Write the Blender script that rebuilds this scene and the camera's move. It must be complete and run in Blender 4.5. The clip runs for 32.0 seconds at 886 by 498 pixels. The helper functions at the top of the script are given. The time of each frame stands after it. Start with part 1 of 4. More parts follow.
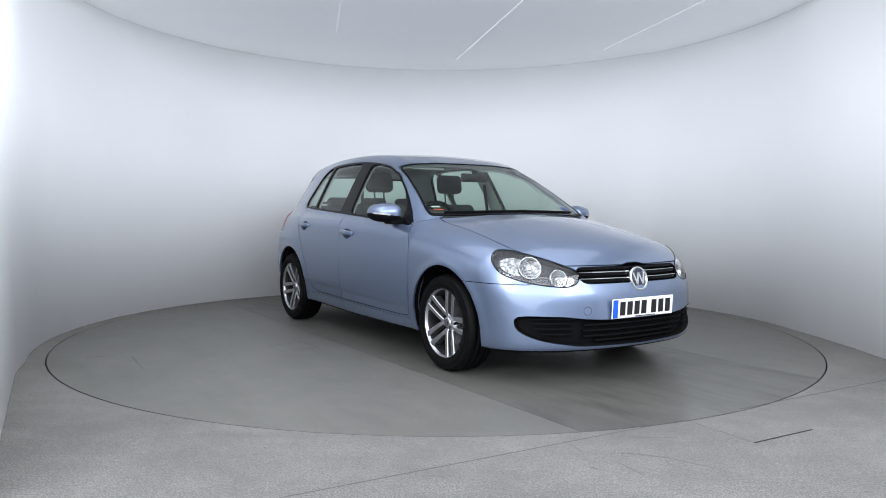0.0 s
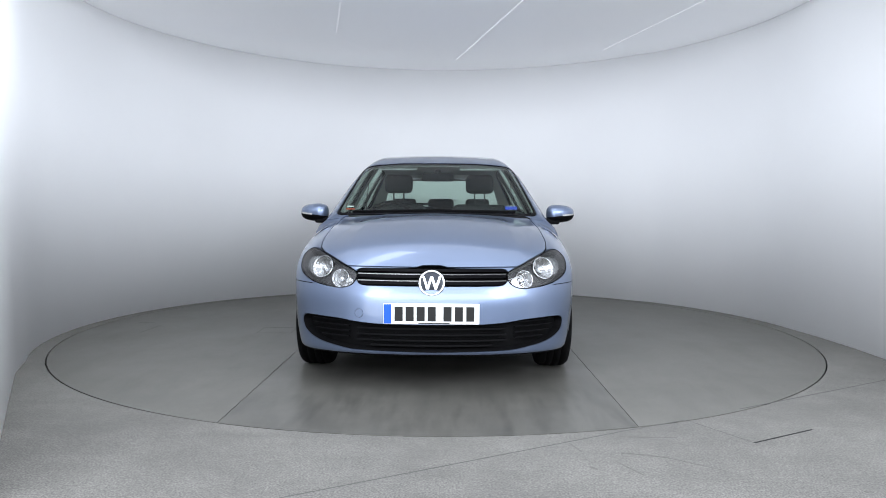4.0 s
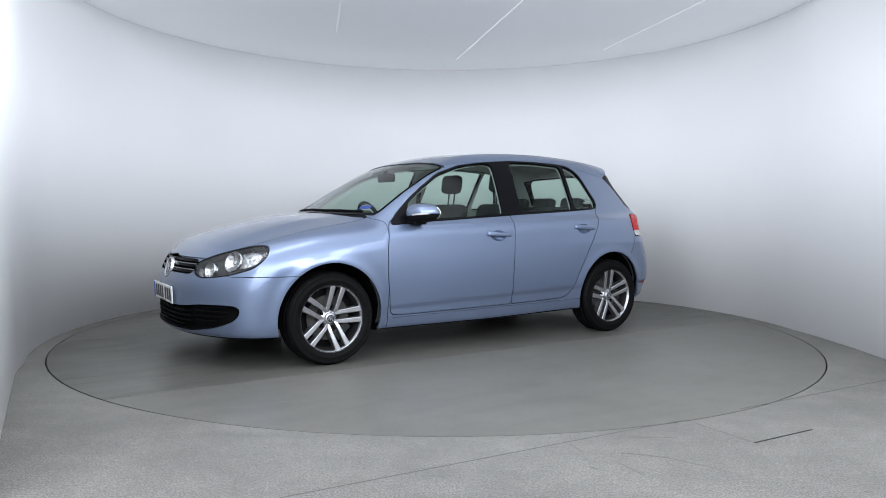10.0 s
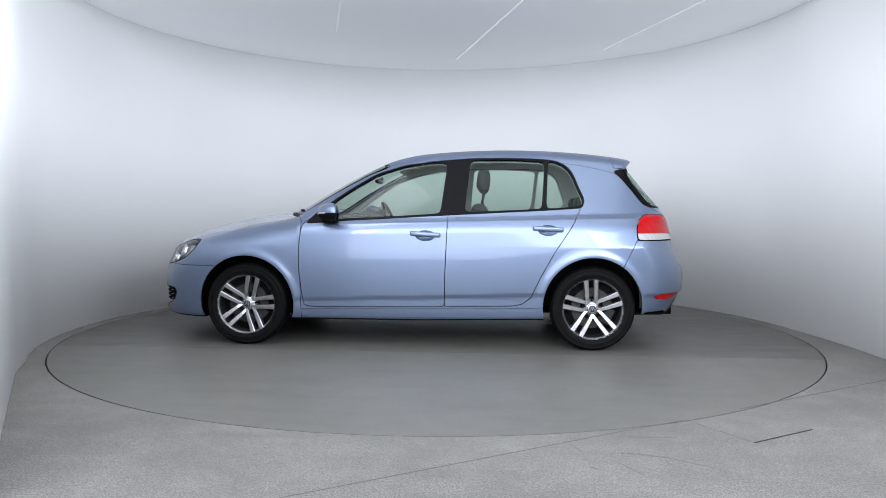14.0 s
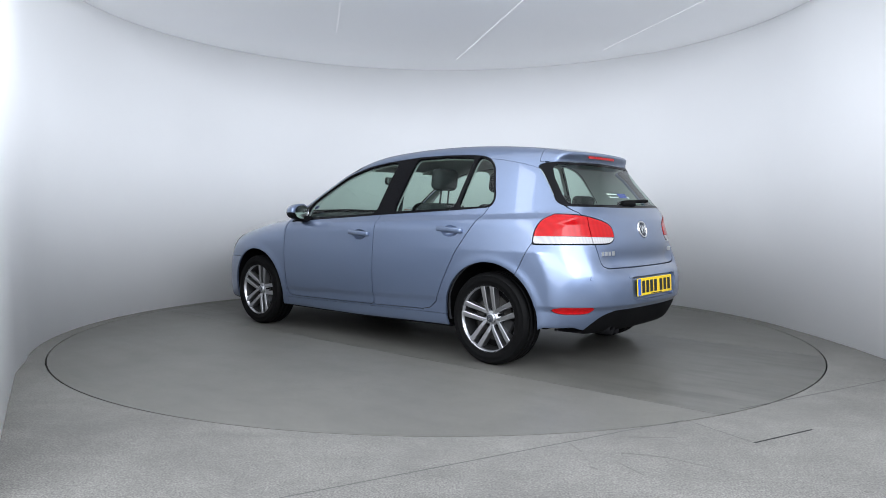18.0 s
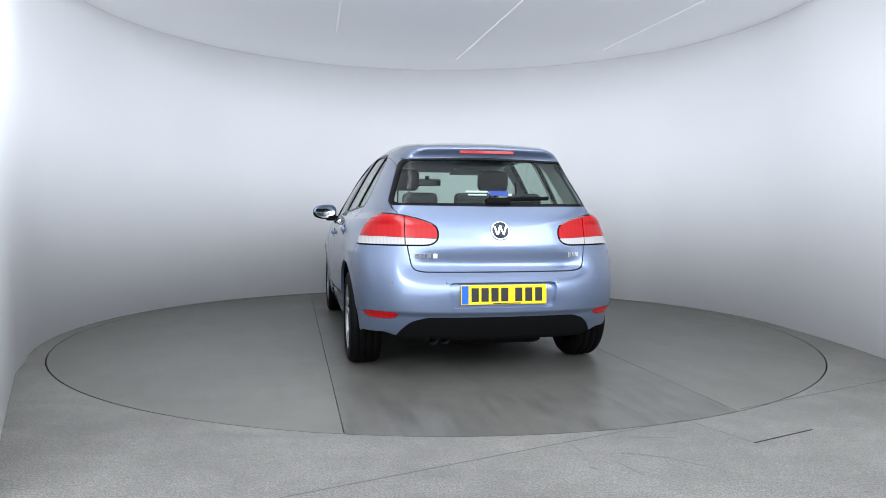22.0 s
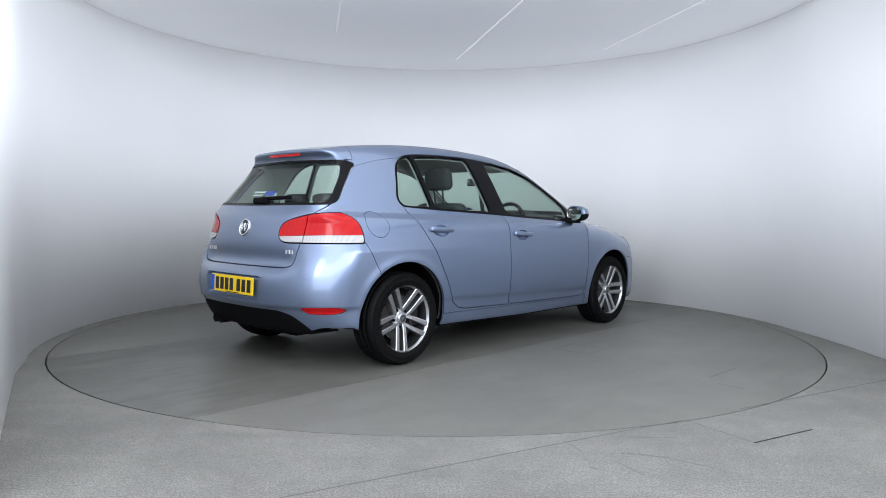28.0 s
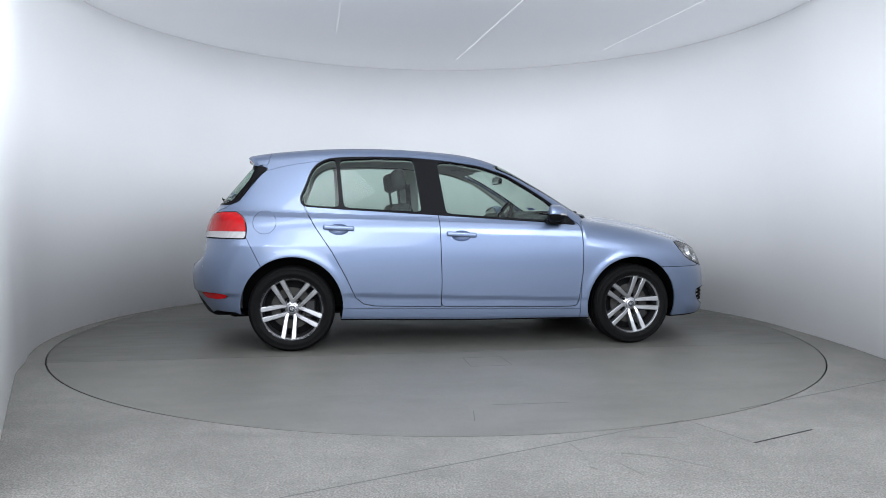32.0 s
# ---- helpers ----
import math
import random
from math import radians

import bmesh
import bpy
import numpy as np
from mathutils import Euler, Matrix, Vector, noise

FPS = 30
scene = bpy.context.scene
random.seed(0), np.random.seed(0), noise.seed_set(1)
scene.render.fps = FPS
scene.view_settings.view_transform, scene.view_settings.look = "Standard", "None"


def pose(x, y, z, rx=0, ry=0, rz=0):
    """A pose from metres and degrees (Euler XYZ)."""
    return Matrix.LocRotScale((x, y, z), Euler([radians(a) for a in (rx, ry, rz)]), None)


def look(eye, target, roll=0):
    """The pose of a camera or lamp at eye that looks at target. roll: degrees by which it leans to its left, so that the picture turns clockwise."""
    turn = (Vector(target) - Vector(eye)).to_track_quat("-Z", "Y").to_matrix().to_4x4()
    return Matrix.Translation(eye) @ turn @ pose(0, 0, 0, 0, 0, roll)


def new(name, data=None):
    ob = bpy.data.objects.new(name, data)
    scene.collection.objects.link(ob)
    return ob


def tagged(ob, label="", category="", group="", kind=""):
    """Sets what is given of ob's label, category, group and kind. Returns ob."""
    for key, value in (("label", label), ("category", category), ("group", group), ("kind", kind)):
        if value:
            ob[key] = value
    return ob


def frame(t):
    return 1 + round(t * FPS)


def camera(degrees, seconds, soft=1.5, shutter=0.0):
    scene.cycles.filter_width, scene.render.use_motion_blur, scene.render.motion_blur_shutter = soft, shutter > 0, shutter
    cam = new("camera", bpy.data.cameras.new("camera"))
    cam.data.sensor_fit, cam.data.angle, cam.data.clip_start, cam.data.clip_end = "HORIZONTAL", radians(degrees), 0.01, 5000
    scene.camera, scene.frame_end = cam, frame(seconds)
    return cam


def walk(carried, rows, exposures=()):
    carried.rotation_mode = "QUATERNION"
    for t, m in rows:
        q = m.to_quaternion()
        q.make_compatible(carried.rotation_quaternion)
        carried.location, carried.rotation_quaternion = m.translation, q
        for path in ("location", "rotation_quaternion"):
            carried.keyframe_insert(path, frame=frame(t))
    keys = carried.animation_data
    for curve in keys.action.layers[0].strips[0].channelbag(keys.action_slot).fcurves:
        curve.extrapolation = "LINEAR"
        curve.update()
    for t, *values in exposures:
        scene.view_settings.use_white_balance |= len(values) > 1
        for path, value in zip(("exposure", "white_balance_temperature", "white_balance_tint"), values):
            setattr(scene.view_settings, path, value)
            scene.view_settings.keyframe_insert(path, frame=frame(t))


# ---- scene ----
# A car on a turntable in a round white photo studio. Origin: centre of the turntable, on the floor.
cam = camera(63.3, 32.0, 0.9)
EYE = (0.0, -6.134, 1.0106)
TARGET = (0.0065, -5.1352, 0.9585)
walk(cam, [(0.0, look(EYE, TARGET, 0.365)), (32.0, look(EYE, TARGET, 0.365))])

# ---- light ----
world = bpy.data.worlds.new("studio_air")
world.use_nodes = True
scene.world = world
world.node_tree.nodes["Background"].inputs[0].default_value = (0.9, 0.95, 1.0, 1)
world.node_tree.nodes["Background"].inputs[1].default_value = 0.15
scene.view_settings.exposure = 0.12


def area(name, eye, target, w, h, power, colour=(1, 1, 1), spread=180):
    d = bpy.data.lights.new(name, "AREA")
    d.shape, d.size, d.size_y, d.energy, d.color, d.spread = "RECTANGLE", w, h, power, colour, radians(spread)
    ob = new(name, d)
    ob.matrix_world = look(eye, target)
    return ob


COOL = (0.89, 0.94, 1.03)
area("overhead_softbox", (0.1, -2.75, 2.80), (0.1, -2.75, 0.0), 4.4, 4.0, 56, COOL)
area("front_softbox", (-0.5, -6.9, 2.9), (-0.5, 0.0, 0.9), 9.0, 2.2, 170, COOL)
# Broad unseen panel behind the camera, added as frontal fill.
area("hall_fill", (-0.6, -9.85, 2.4), (-0.3, 0.0, 1.8), 12.0, 4.6, 540, COOL)
# Two unseen panels added to brighten the side walls and floor.
area("side_fill", (3.4, -5.0, 2.6), (-2.6, -1.8, 0.1), 3.6, 2.0, 150, COOL)
area("side_fill", (-2.4, -5.3, 2.45), (3.0, -0.6, 0.2), 1.8, 1.4, 50, COOL)
# Strip out of view, added to lift the low left wall.
area("wall_fill", (-1.2, -2.3, 2.76), (-2.85, -0.7, 0.1), 2.2, 0.6, 16, COOL)


# ---- materials ----
def mat(name, colour, rough=0.5, metal=0.0, coat=0.0, noise_scale=0.0, noise_amt=0.0, bump=0.0, spec=0.5):
    m = bpy.data.materials.new(name)
    m.use_nodes = True
    nt = m.node_tree
    b = nt.nodes["Principled BSDF"]
    b.inputs["Base Color"].default_value = (*colour, 1)
    b.inputs["Roughness"].default_value = rough
    b.inputs["Metallic"].default_value = metal
    b.inputs["Coat Weight"].default_value = coat
    b.inputs["Coat Roughness"].default_value = 0.03
    b.inputs["Specular IOR Level"].default_value = spec
    if noise_scale:
        tc = nt.nodes.new("ShaderNodeTexCoord")
        n = nt.nodes.new("ShaderNodeTexNoise")
        n.inputs["Scale"].default_value, n.inputs["Detail"].default_value = noise_scale, 6
        nt.links.new(tc.outputs["Object"], n.inputs["Vector"])
        r = nt.nodes.new("ShaderNodeValToRGB")
        lo, hi = 1 - noise_amt, 1 + noise_amt
        r.color_ramp.elements[0].position, r.color_ramp.elements[1].position = 0.3, 0.7
        r.color_ramp.elements[0].color = (*[c * lo for c in colour], 1)
        r.color_ramp.elements[1].color = (*[min(1, c * hi) for c in colour], 1)
        nt.links.new(n.outputs["Fac"], r.inputs["Fac"])
        nt.links.new(r.outputs["Color"], b.inputs["Base Color"])
        if bump:
            bp = nt.nodes.new("ShaderNodeBump")
            bp.inputs["Strength"].default_value, bp.inputs["Distance"].default_value = bump, 0.004
            nt.links.new(n.outputs["Fac"], bp.inputs["Height"])
            nt.links.new(bp.outputs["Normal"], b.inputs["Normal"])
    return m


def glass(name, tint, gloss=1.0, rough=0.0):
    m = bpy.data.materials.new(name)
    m.use_nodes = True
    nt = m.node_tree
    nt.nodes.clear()
    out = nt.nodes.new("ShaderNodeOutputMaterial")
    tr, gl = nt.nodes.new("ShaderNodeBsdfTransparent"), nt.nodes.new("ShaderNodeBsdfGlossy")
    tr.inputs[0].default_value, gl.inputs["Roughness"].default_value = (*tint, 1), rough
    mix, fr = nt.nodes.new("ShaderNodeMixShader"), nt.nodes.new("ShaderNodeLayerWeight")
    pw, ma = nt.nodes.new("ShaderNodeMath"), nt.nodes.new("ShaderNodeMath")
    pw.operation, ma.operation = "POWER", "MULTIPLY_ADD"
    fr.inputs["Blend"].default_value, pw.inputs[1].default_value = 0.5, 4.5
    ma.inputs[1].default_value, ma.inputs[2].default_value = 0.93, 0.05 * gloss
    nt.links.new(fr.outputs["Facing"], pw.inputs[0])
    nt.links.new(pw.outputs[0], ma.inputs[0])
    nt.links.new(ma.outputs[0], mix.inputs[0])
    nt.links.new(tr.outputs[0], mix.inputs[1])
    nt.links.new(gl.outputs[0], mix.inputs[2])
    nt.links.new(mix.outputs[0], out.inputs[0])
    return m


PAINT = mat("blue_metallic_paint", (0.165, 0.215, 0.325), 0.36, 0.72, 1.0, noise_scale=420, noise_amt=0.07)
PAINT.node_tree.nodes["Principled BSDF"].inputs["Coat Roughness"].default_value = 0.035
BLACK = mat("black_plastic", (0.005, 0.005, 0.0055), 0.6, spec=0.05)
GLOSS_BLACK = mat("gloss_black", (0.004, 0.004, 0.005), 0.25, spec=0.1)
RUBBER = mat("tyre_rubber", (0.0035, 0.0035, 0.0037), 0.6, noise_scale=60, noise_amt=0.25, spec=0.08)
ALLOY = mat("silver_alloy", (0.46, 0.465, 0.48), 0.30, 0.95, noise_scale=30, noise_amt=0.05)
DARK_ALLOY = mat("dark_alloy", (0.02, 0.02, 0.021), 0.5, 0.5)
CHROME = mat("chrome", (0.74, 0.75, 0.77), 0.09, 1.0)
TRIM = mat("charcoal_trim", (0.035, 0.036, 0.04), 0.7, noise_scale=180, noise_amt=0.2, bump=0.2)
FABRIC = mat("charcoal_fabric", (0.03, 0.031, 0.035), 0.95, noise_scale=220, noise_amt=0.35, bump=0.4)
LINING = mat("light_grey_lining", (0.55, 0.56, 0.55), 0.9, noise_scale=150, noise_amt=0.05)
GLASS = glass("green_tinted_glass", (0.70, 0.81, 0.75), 0.6)
CLEAR = glass("clear_lens", (0.94, 0.95, 0.96))


def ribbed(name, colour, dark, scale):
    """Moulded lamp plastic: fine upright ribs under a clear gloss."""
    m = mat(name, colour, 0.10, 0, 0, spec=0.28)
    nt = m.node_tree
    b = nt.nodes["Principled BSDF"]
    tc, wv, rp = nt.nodes.new("ShaderNodeTexCoord"), nt.nodes.new("ShaderNodeTexWave"), nt.nodes.new("ShaderNodeValToRGB")
    wv.bands_direction = "Y"
    wv.inputs["Scale"].default_value, wv.inputs["Distortion"].default_value = scale, 0.6
    rp.color_ramp.elements[0].color, rp.color_ramp.elements[1].color = (*dark, 1), (*colour, 1)
    nt.links.new(tc.outputs["Object"], wv.inputs["Vector"])
    nt.links.new(wv.outputs["Fac"], rp.inputs["Fac"])
    nt.links.new(rp.outputs["Color"], b.inputs["Base Color"])
    return m


RED_LENS = ribbed("red_lens", (0.42, 0.005, 0.007), (0.36, 0.004, 0.006), 10)
WHITE_LENS = ribbed("white_lens", (0.44, 0.43, 0.43), (0.38, 0.37, 0.37), 16)
WALL = mat("white_wall_paint", (0.905, 0.91, 0.915), 0.8, noise_scale=0.8, noise_amt=0.015)
CEIL = mat("ceiling_cloth_fill_glow", (0.87, 0.88, 0.905), 0.75, noise_scale=0.7, noise_amt=0.012)
# the cloth gets a faint glow of its own, added as fill for the walls
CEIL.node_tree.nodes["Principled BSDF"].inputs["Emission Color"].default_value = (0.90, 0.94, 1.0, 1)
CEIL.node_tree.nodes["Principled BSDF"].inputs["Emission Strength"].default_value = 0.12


def ground(name, colour, rough, speck, blotch, smear, grain=240, run=((1, 5, 1), 0.5), sheen=0.05, ends=0.0, spec=0.5, relief=0.0):
    """Sealed floor: fine specks, broad blotches and dull, dusty smears."""
    m = mat(name, colour, rough, spec=spec)
    nt = m.node_tree
    b = nt.nodes["Principled BSDF"]
    tc = nt.nodes.new("ShaderNodeTexCoord")

    def tex(scale, detail, lo, hi, a, c, stretch=None):
        n = nt.nodes.new("ShaderNodeTexNoise")
        n.inputs["Scale"].default_value, n.inputs["Detail"].default_value = scale, detail
        if stretch:
            mp = nt.nodes.new("ShaderNodeMapping")
            mp.inputs["Scale"].default_value, mp.inputs["Rotation"].default_value = stretch[0], (0, 0, stretch[1])
            nt.links.new(tc.outputs["Object"], mp.inputs["Vector"])
            nt.links.new(mp.outputs["Vector"], n.inputs["Vector"])
        else:
            nt.links.new(tc.outputs["Object"], n.inputs["Vector"])
        r = nt.nodes.new("ShaderNodeMapRange")
        for k, v in zip((1, 2, 3, 4), (lo, hi, a, c)):
            r.inputs[k].default_value = v
        nt.links.new(n.outputs["Fac"], r.inputs[0])
        return r.outputs[0]

    def mul(a, c):
        n = nt.nodes.new("ShaderNodeMath")
        n.operation = "MULTIPLY"
        nt.links.new(a, n.inputs[0])
        nt.links.new(c, n.inputs[1])
        return n.outputs[0]

    v = mul(tex(grain, 2, 0.32, 0.68, 1 - speck, 1 + speck), tex(1.3, 5, 0.3, 0.7, 1 - blotch, 1 + blotch))
    v = mul(v, tex(6, 6, 0.35, 0.65, 1 - blotch * 0.5, 1 + blotch * 0.5))
    v = mul(v, tex(38, 5, 0.35, 0.65, 1 - speck * 0.20, 1 + speck * 0.20))
    marks = tex(1.4, 6, 0.50, 0.85, 1.0, 1 - smear, run)
    v = mul(v, marks)
    if ends:
        # dusty tyre smears towards both ends of the track
        sx, ab, mr = nt.nodes.new("ShaderNodeSeparateXYZ"), nt.nodes.new("ShaderNodeMath"), nt.nodes.new("ShaderNodeMapRange")
        ab.operation = "ABSOLUTE"
        nt.links.new(tc.outputs["Object"], sx.inputs[0])
        nt.links.new(sx.outputs[0], ab.inputs[0])
        for k, w in zip((1, 2, 3, 4), (1.75, 2.35, 0.0, 1.0)):
            mr.inputs[k].default_value = w
        nt.links.new(ab.outputs[0], mr.inputs[0])
        streak = tex(2.2, 10, 0.46, 0.70, 0.0, 1.0, ((0.9, 5.5, 1), 0.2))
        ma = nt.nodes.new("ShaderNodeMath")
        ma.operation = "MULTIPLY_ADD"
        nt.links.new(mul(mr.outputs[0], streak), ma.inputs[0])
        ma.inputs[1].default_value, ma.inputs[2].default_value = -ends, 1.0
        v = mul(v, ma.outputs[0])
    if relief:
        bp, gn = nt.nodes.new("ShaderNodeBump"), nt.nodes.new("ShaderNodeTexNoise")
        gn.inputs["Scale"].default_value, gn.inputs["Detail"].default_value = grain * 0.45, 3
        bp.inputs["Strength"].default_value, bp.inputs["Distance"].default_value = relief, 0.003
        nt.links.new(tc.outputs["Object"], gn.inputs["Vector"])
        nt.links.new(gn.outputs["Fac"], bp.inputs["Height"])
        nt.links.new(bp.outputs["Normal"], b.inputs["Normal"])
    mix = nt.nodes.new("ShaderNodeVectorMath")
    mix.operation = "SCALE"
    mix.inputs[0].default_value = colour
    nt.links.new(v, mix.inputs["Scale"])
    nt.links.new(mix.outputs[0], b.inputs["Base Color"])
    rr = tex(1.7, 3, 0.2, 0.8, rough * (1 - sheen), min(1, rough * (1 + sheen)))
    nt.links.new(rr, b.inputs["Roughness"])
    return m


FLOOR = ground("grey_speckled_floor", (0.160, 0.155, 0.142), 0.6, 0.42, 0.15, 0.16, 130, relief=0.06)
TABLE = ground("grey_smooth_floor", (0.138, 0.134, 0.121), 0.46, 0.22, 0.08, 0.14, spec=0.35)
TRACK = ground("grey_worn_floor", (0.112, 0.109, 0.098), 0.40, 0.20, 0.12, 0.30, 240, ((0.55, 3.4, 1), 0.0), 0.14, ends=0.32, spec=0.4)
# White chosen so the unseen hall reflects light back into the studio.
HALL = mat("hall_bounce_white", (0.72, 0.73, 0.74), 0.85, noise_scale=0.8, noise_amt=0.02)
SEAM = mat("dark_joint", (0.05, 0.05, 0.048), 0.8)


# ---- mesh helpers ----
def part(name, bm, material, parent=None, label="", smooth=False):
    me = bpy.data.meshes.new(name)
    bm.to_mesh(me)
    bm.free()
    me.materials.append(material)
    if smooth:
        me.polygons.foreach_set("use_smooth", [True] * len(me.polygons))
    ob = new(name, me)
    ob.parent = parent
    if label:
        tagged(ob, label)
    return ob


def raw(name, verts, faces, material, parent=None, label="", smooth=True, normals=None):
    me = bpy.data.meshes.new(name)
    me.from_pydata([tuple(v) for v in verts], [], [tuple(int(i) for i in f) for f in faces])
    me.materials.append(material)
    me.polygons.foreach_set("use_smooth", [smooth] * len(me.polygons))
    if normals is not None:
        me.normals_split_custom_set_from_vertices([tuple(n) for n in normals])
    ob = new(name, me)
    ob.parent = parent
    if label:
        tagged(ob, label)
    return ob


def box(x0, x1, y0, y1, z0, z1, bevel=0.0, seg=2, bm=None):
    own = bmesh.new()
    r = bmesh.ops.create_cube(own, size=1)
    for v in r["verts"]:
        v.co = Vector(((x0 + x1) / 2 + v.co.x * (x1 - x0), (y0 + y1) / 2 + v.co.y * (y1 - y0), (z0 + z1) / 2 + v.co.z * (z1 - z0)))
    if bevel:
        bmesh.ops.bevel(own, geom=own.edges[:], offset=bevel, segments=seg, affect="EDGES", profile=0.5)
    return own


def lathe(profile, seg=64, axis="y", closed=False):
    """Profile of (radius, along) turned round an axis."""
    bm = bmesh.new()
    rings = []
    for k in range(seg):
        a = 2 * math.pi * k / seg
        c, s = math.cos(a), math.sin(a)
        ring = []
        for r, h in profile:
            p = {"y": (r * c, h, r * s), "z": (r * c, r * s, h), "x": (h, r * c, r * s)}[axis]
            ring.append(bm.verts.new(p))
        rings.append(ring)
    n = len(profile)
    for k in range(seg):
        a, b = rings[k], rings[(k + 1) % seg]
        for j in range(n if closed else n - 1):
            q = [a[j], b[j], b[(j + 1) % n], a[(j + 1) % n]]
            bm.faces.new(q)
    bmesh.ops.remove_doubles(bm, verts=bm.verts, dist=1e-6)
    bmesh.ops.recalc_face_normals(bm, faces=bm.faces)
    return bm


def moved(bm, m):
    bm.transform(m)
    return bm


def spline(xs, ys):
    """Natural cubic through a few points, held straight past its ends, as a fast table."""
    xs, ys = np.array(xs, float), np.array(ys, float)
    if xs[0] > xs[-1]:
        xs, ys = xs[::-1], ys[::-1]
    n = len(xs)
    h = np.diff(xs)
    A, b = np.eye(n), np.zeros(n)
    for i in range(1, n - 1):
        A[i, i - 1:i + 2] = h[i - 1], 2 * (h[i - 1] + h[i]), h[i]
        b[i] = 6 * ((ys[i + 1] - ys[i]) / h[i] - (ys[i] - ys[i - 1]) / h[i - 1])
    m2 = np.linalg.solve(A, b)
    g = np.linspace(xs[0], xs[-1], 1500)
    k = np.clip(np.searchsorted(xs, g) - 1, 0, n - 2)
    d, e = xs[k + 1] - g, g - xs[k]
    v = (m2[k] * d ** 3 + m2[k + 1] * e ** 3) / (6 * h[k]) + (ys[k] / h[k] - m2[k] * h[k] / 6) * d + (ys[k + 1] / h[k] - m2[k + 1] * h[k] / 6) * e
    return lambda q: np.interp(q, g, v)


# ---- the studio ----
R_TABLE, R_WALL, Z_CEIL = 2.945, 3.07, 2.797


def wall_plan():
    """Plan of the curved wall, from its end by the camera at one side round the back to the other."""
    pts = [(-1.55, -3.72), (-1.84, -3.16), (-2.27, -2.36), (-2.60, -1.74)]
    for k in range(0, 61):
        a = radians(207 - k * (207 - 2) / 60)
        r = R_WALL + (0.03 if a < radians(40) else 0)
        pts.append((r * math.cos(a), r * math.sin(a)))
    pts += [(3.13, -0.3), (3.14, -0.8), (3.12, -1.3), (3.08, -2.2), (3.05, -3.6)]
    return pts


def extrude_plan(pts, z0, z1, thick):
    out = []
    n = len(pts)
    for i, p in enumerate(pts):
        a, b = Vector(pts[max(0, i - 1)]), Vector(pts[min(n - 1, i + 1)])
        t = (b - a).normalized()
        out.append((p[0] - t.y * thick, p[1] + t.x * thick))
    V, F = [], []
    for p, q in zip(pts, out):
        V += [(p[0], p[1], z0), (p[0], p[1], z1), (q[0], q[1], z1), (q[0], q[1], z0)]
    for i in range(n - 1):
        a, b = 4 * i, 4 * i + 4
        for j in range(4):
            F.append((a + j, b + j, b + (j + 1) % 4, a + (j + 1) % 4))
    F += [(0, 1, 2, 3), tuple(4 * (n - 1) + j for j in (3, 2, 1, 0))]
    return V, F


PLAN = wall_plan()
ob = raw("wall_curved", *extrude_plan(PLAN, 0.0, 2.832, 0.1), WALL, smooth=True)
tagged(ob, "smooth white curved studio wall, slightly scuffed at the floor", "wall", kind="structure")
ob.data.polygons.foreach_set("use_smooth", [True] * len(ob.data.polygons))
# plain unseen hall behind the camera, added to close the place and bounce light
for nm, b in (("wall_hall", (-7.1, -7.0, -10.0, 5.2, 0, 5.0)), ("wall_hall", (7.0, 7.1, -10.0, 5.2, 0, 5.0)), ("wall_hall", (-7.0, 7.0, -10.1, -10.0, 0, 5.0)), ("wall_hall", (-7.0, 7.0, 5.2, 5.3, 0, 5.0))):
    tagged(part(nm, box(*b), HALL), "added unseen hall wall, plain white to bounce light", "wall", kind="structure")
tagged(part("hall_ceiling", box(-7.1, 7.1, -10.1, 5.3, 5.0, 5.1), HALL), "added unseen hall ceiling, plain white to bounce light", "ceiling", kind="structure")


def disc(r, z, thick, hole=0.0, seg=128):
    prof = [(r, z), (r, z - thick), (hole, z - thick), (hole, z)] if hole else [(0, z), (r, z), (r, z - thick), (0, z - thick)]
    return lathe(prof, seg, "z", closed=bool(hole))


# floor with a round hole for the turntable
bm = bmesh.new()
inner, outer = [], []
for k in range(128):
    a = 2 * math.pi * k / 128
    c, s = math.cos(a), math.sin(a)
    inner.append(bm.verts.new((2.956 * c, 2.956 * s, 0)))
    q = 10.5 / max(abs(c), abs(s))
    outer.append(bm.verts.new((q * c, q * s - 0.0, 0)))
low = [bm.verts.new(v.co - Vector((0, 0, 0.1))) for v in inner]
for k in range(128):
    j = (k + 1) % 128
    bm.faces.new((inner[k], outer[k], outer[j], inner[j]))
    bm.faces.new((inner[j], low[j], low[k], inner[k]))
floor = tagged(part("floor", bm, FLOOR), "light grey speckled studio floor with fine joints", "floor", kind="structure")
tagged(part("pit", disc(3.1, -0.06, 0.02), SEAM), "dark gap under the turntable", "floor", kind="structure")

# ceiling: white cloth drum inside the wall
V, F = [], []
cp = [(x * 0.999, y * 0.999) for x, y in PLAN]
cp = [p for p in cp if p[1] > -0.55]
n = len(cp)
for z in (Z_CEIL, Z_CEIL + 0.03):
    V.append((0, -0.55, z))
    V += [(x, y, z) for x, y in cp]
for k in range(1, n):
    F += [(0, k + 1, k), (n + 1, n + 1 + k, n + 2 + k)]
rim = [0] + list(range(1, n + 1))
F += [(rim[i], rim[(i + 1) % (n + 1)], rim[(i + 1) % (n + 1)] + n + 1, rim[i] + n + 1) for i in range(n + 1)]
ceiling = tagged(raw("ceiling", V, F, CEIL, smooth=False), "white stretched cloth ceiling with thin seams and an added faint fill glow", "ceiling", kind="structure")

# turntable
turntable = tagged(new("turntable"), "round dark grey turntable flush with the studio floor", "turntable")


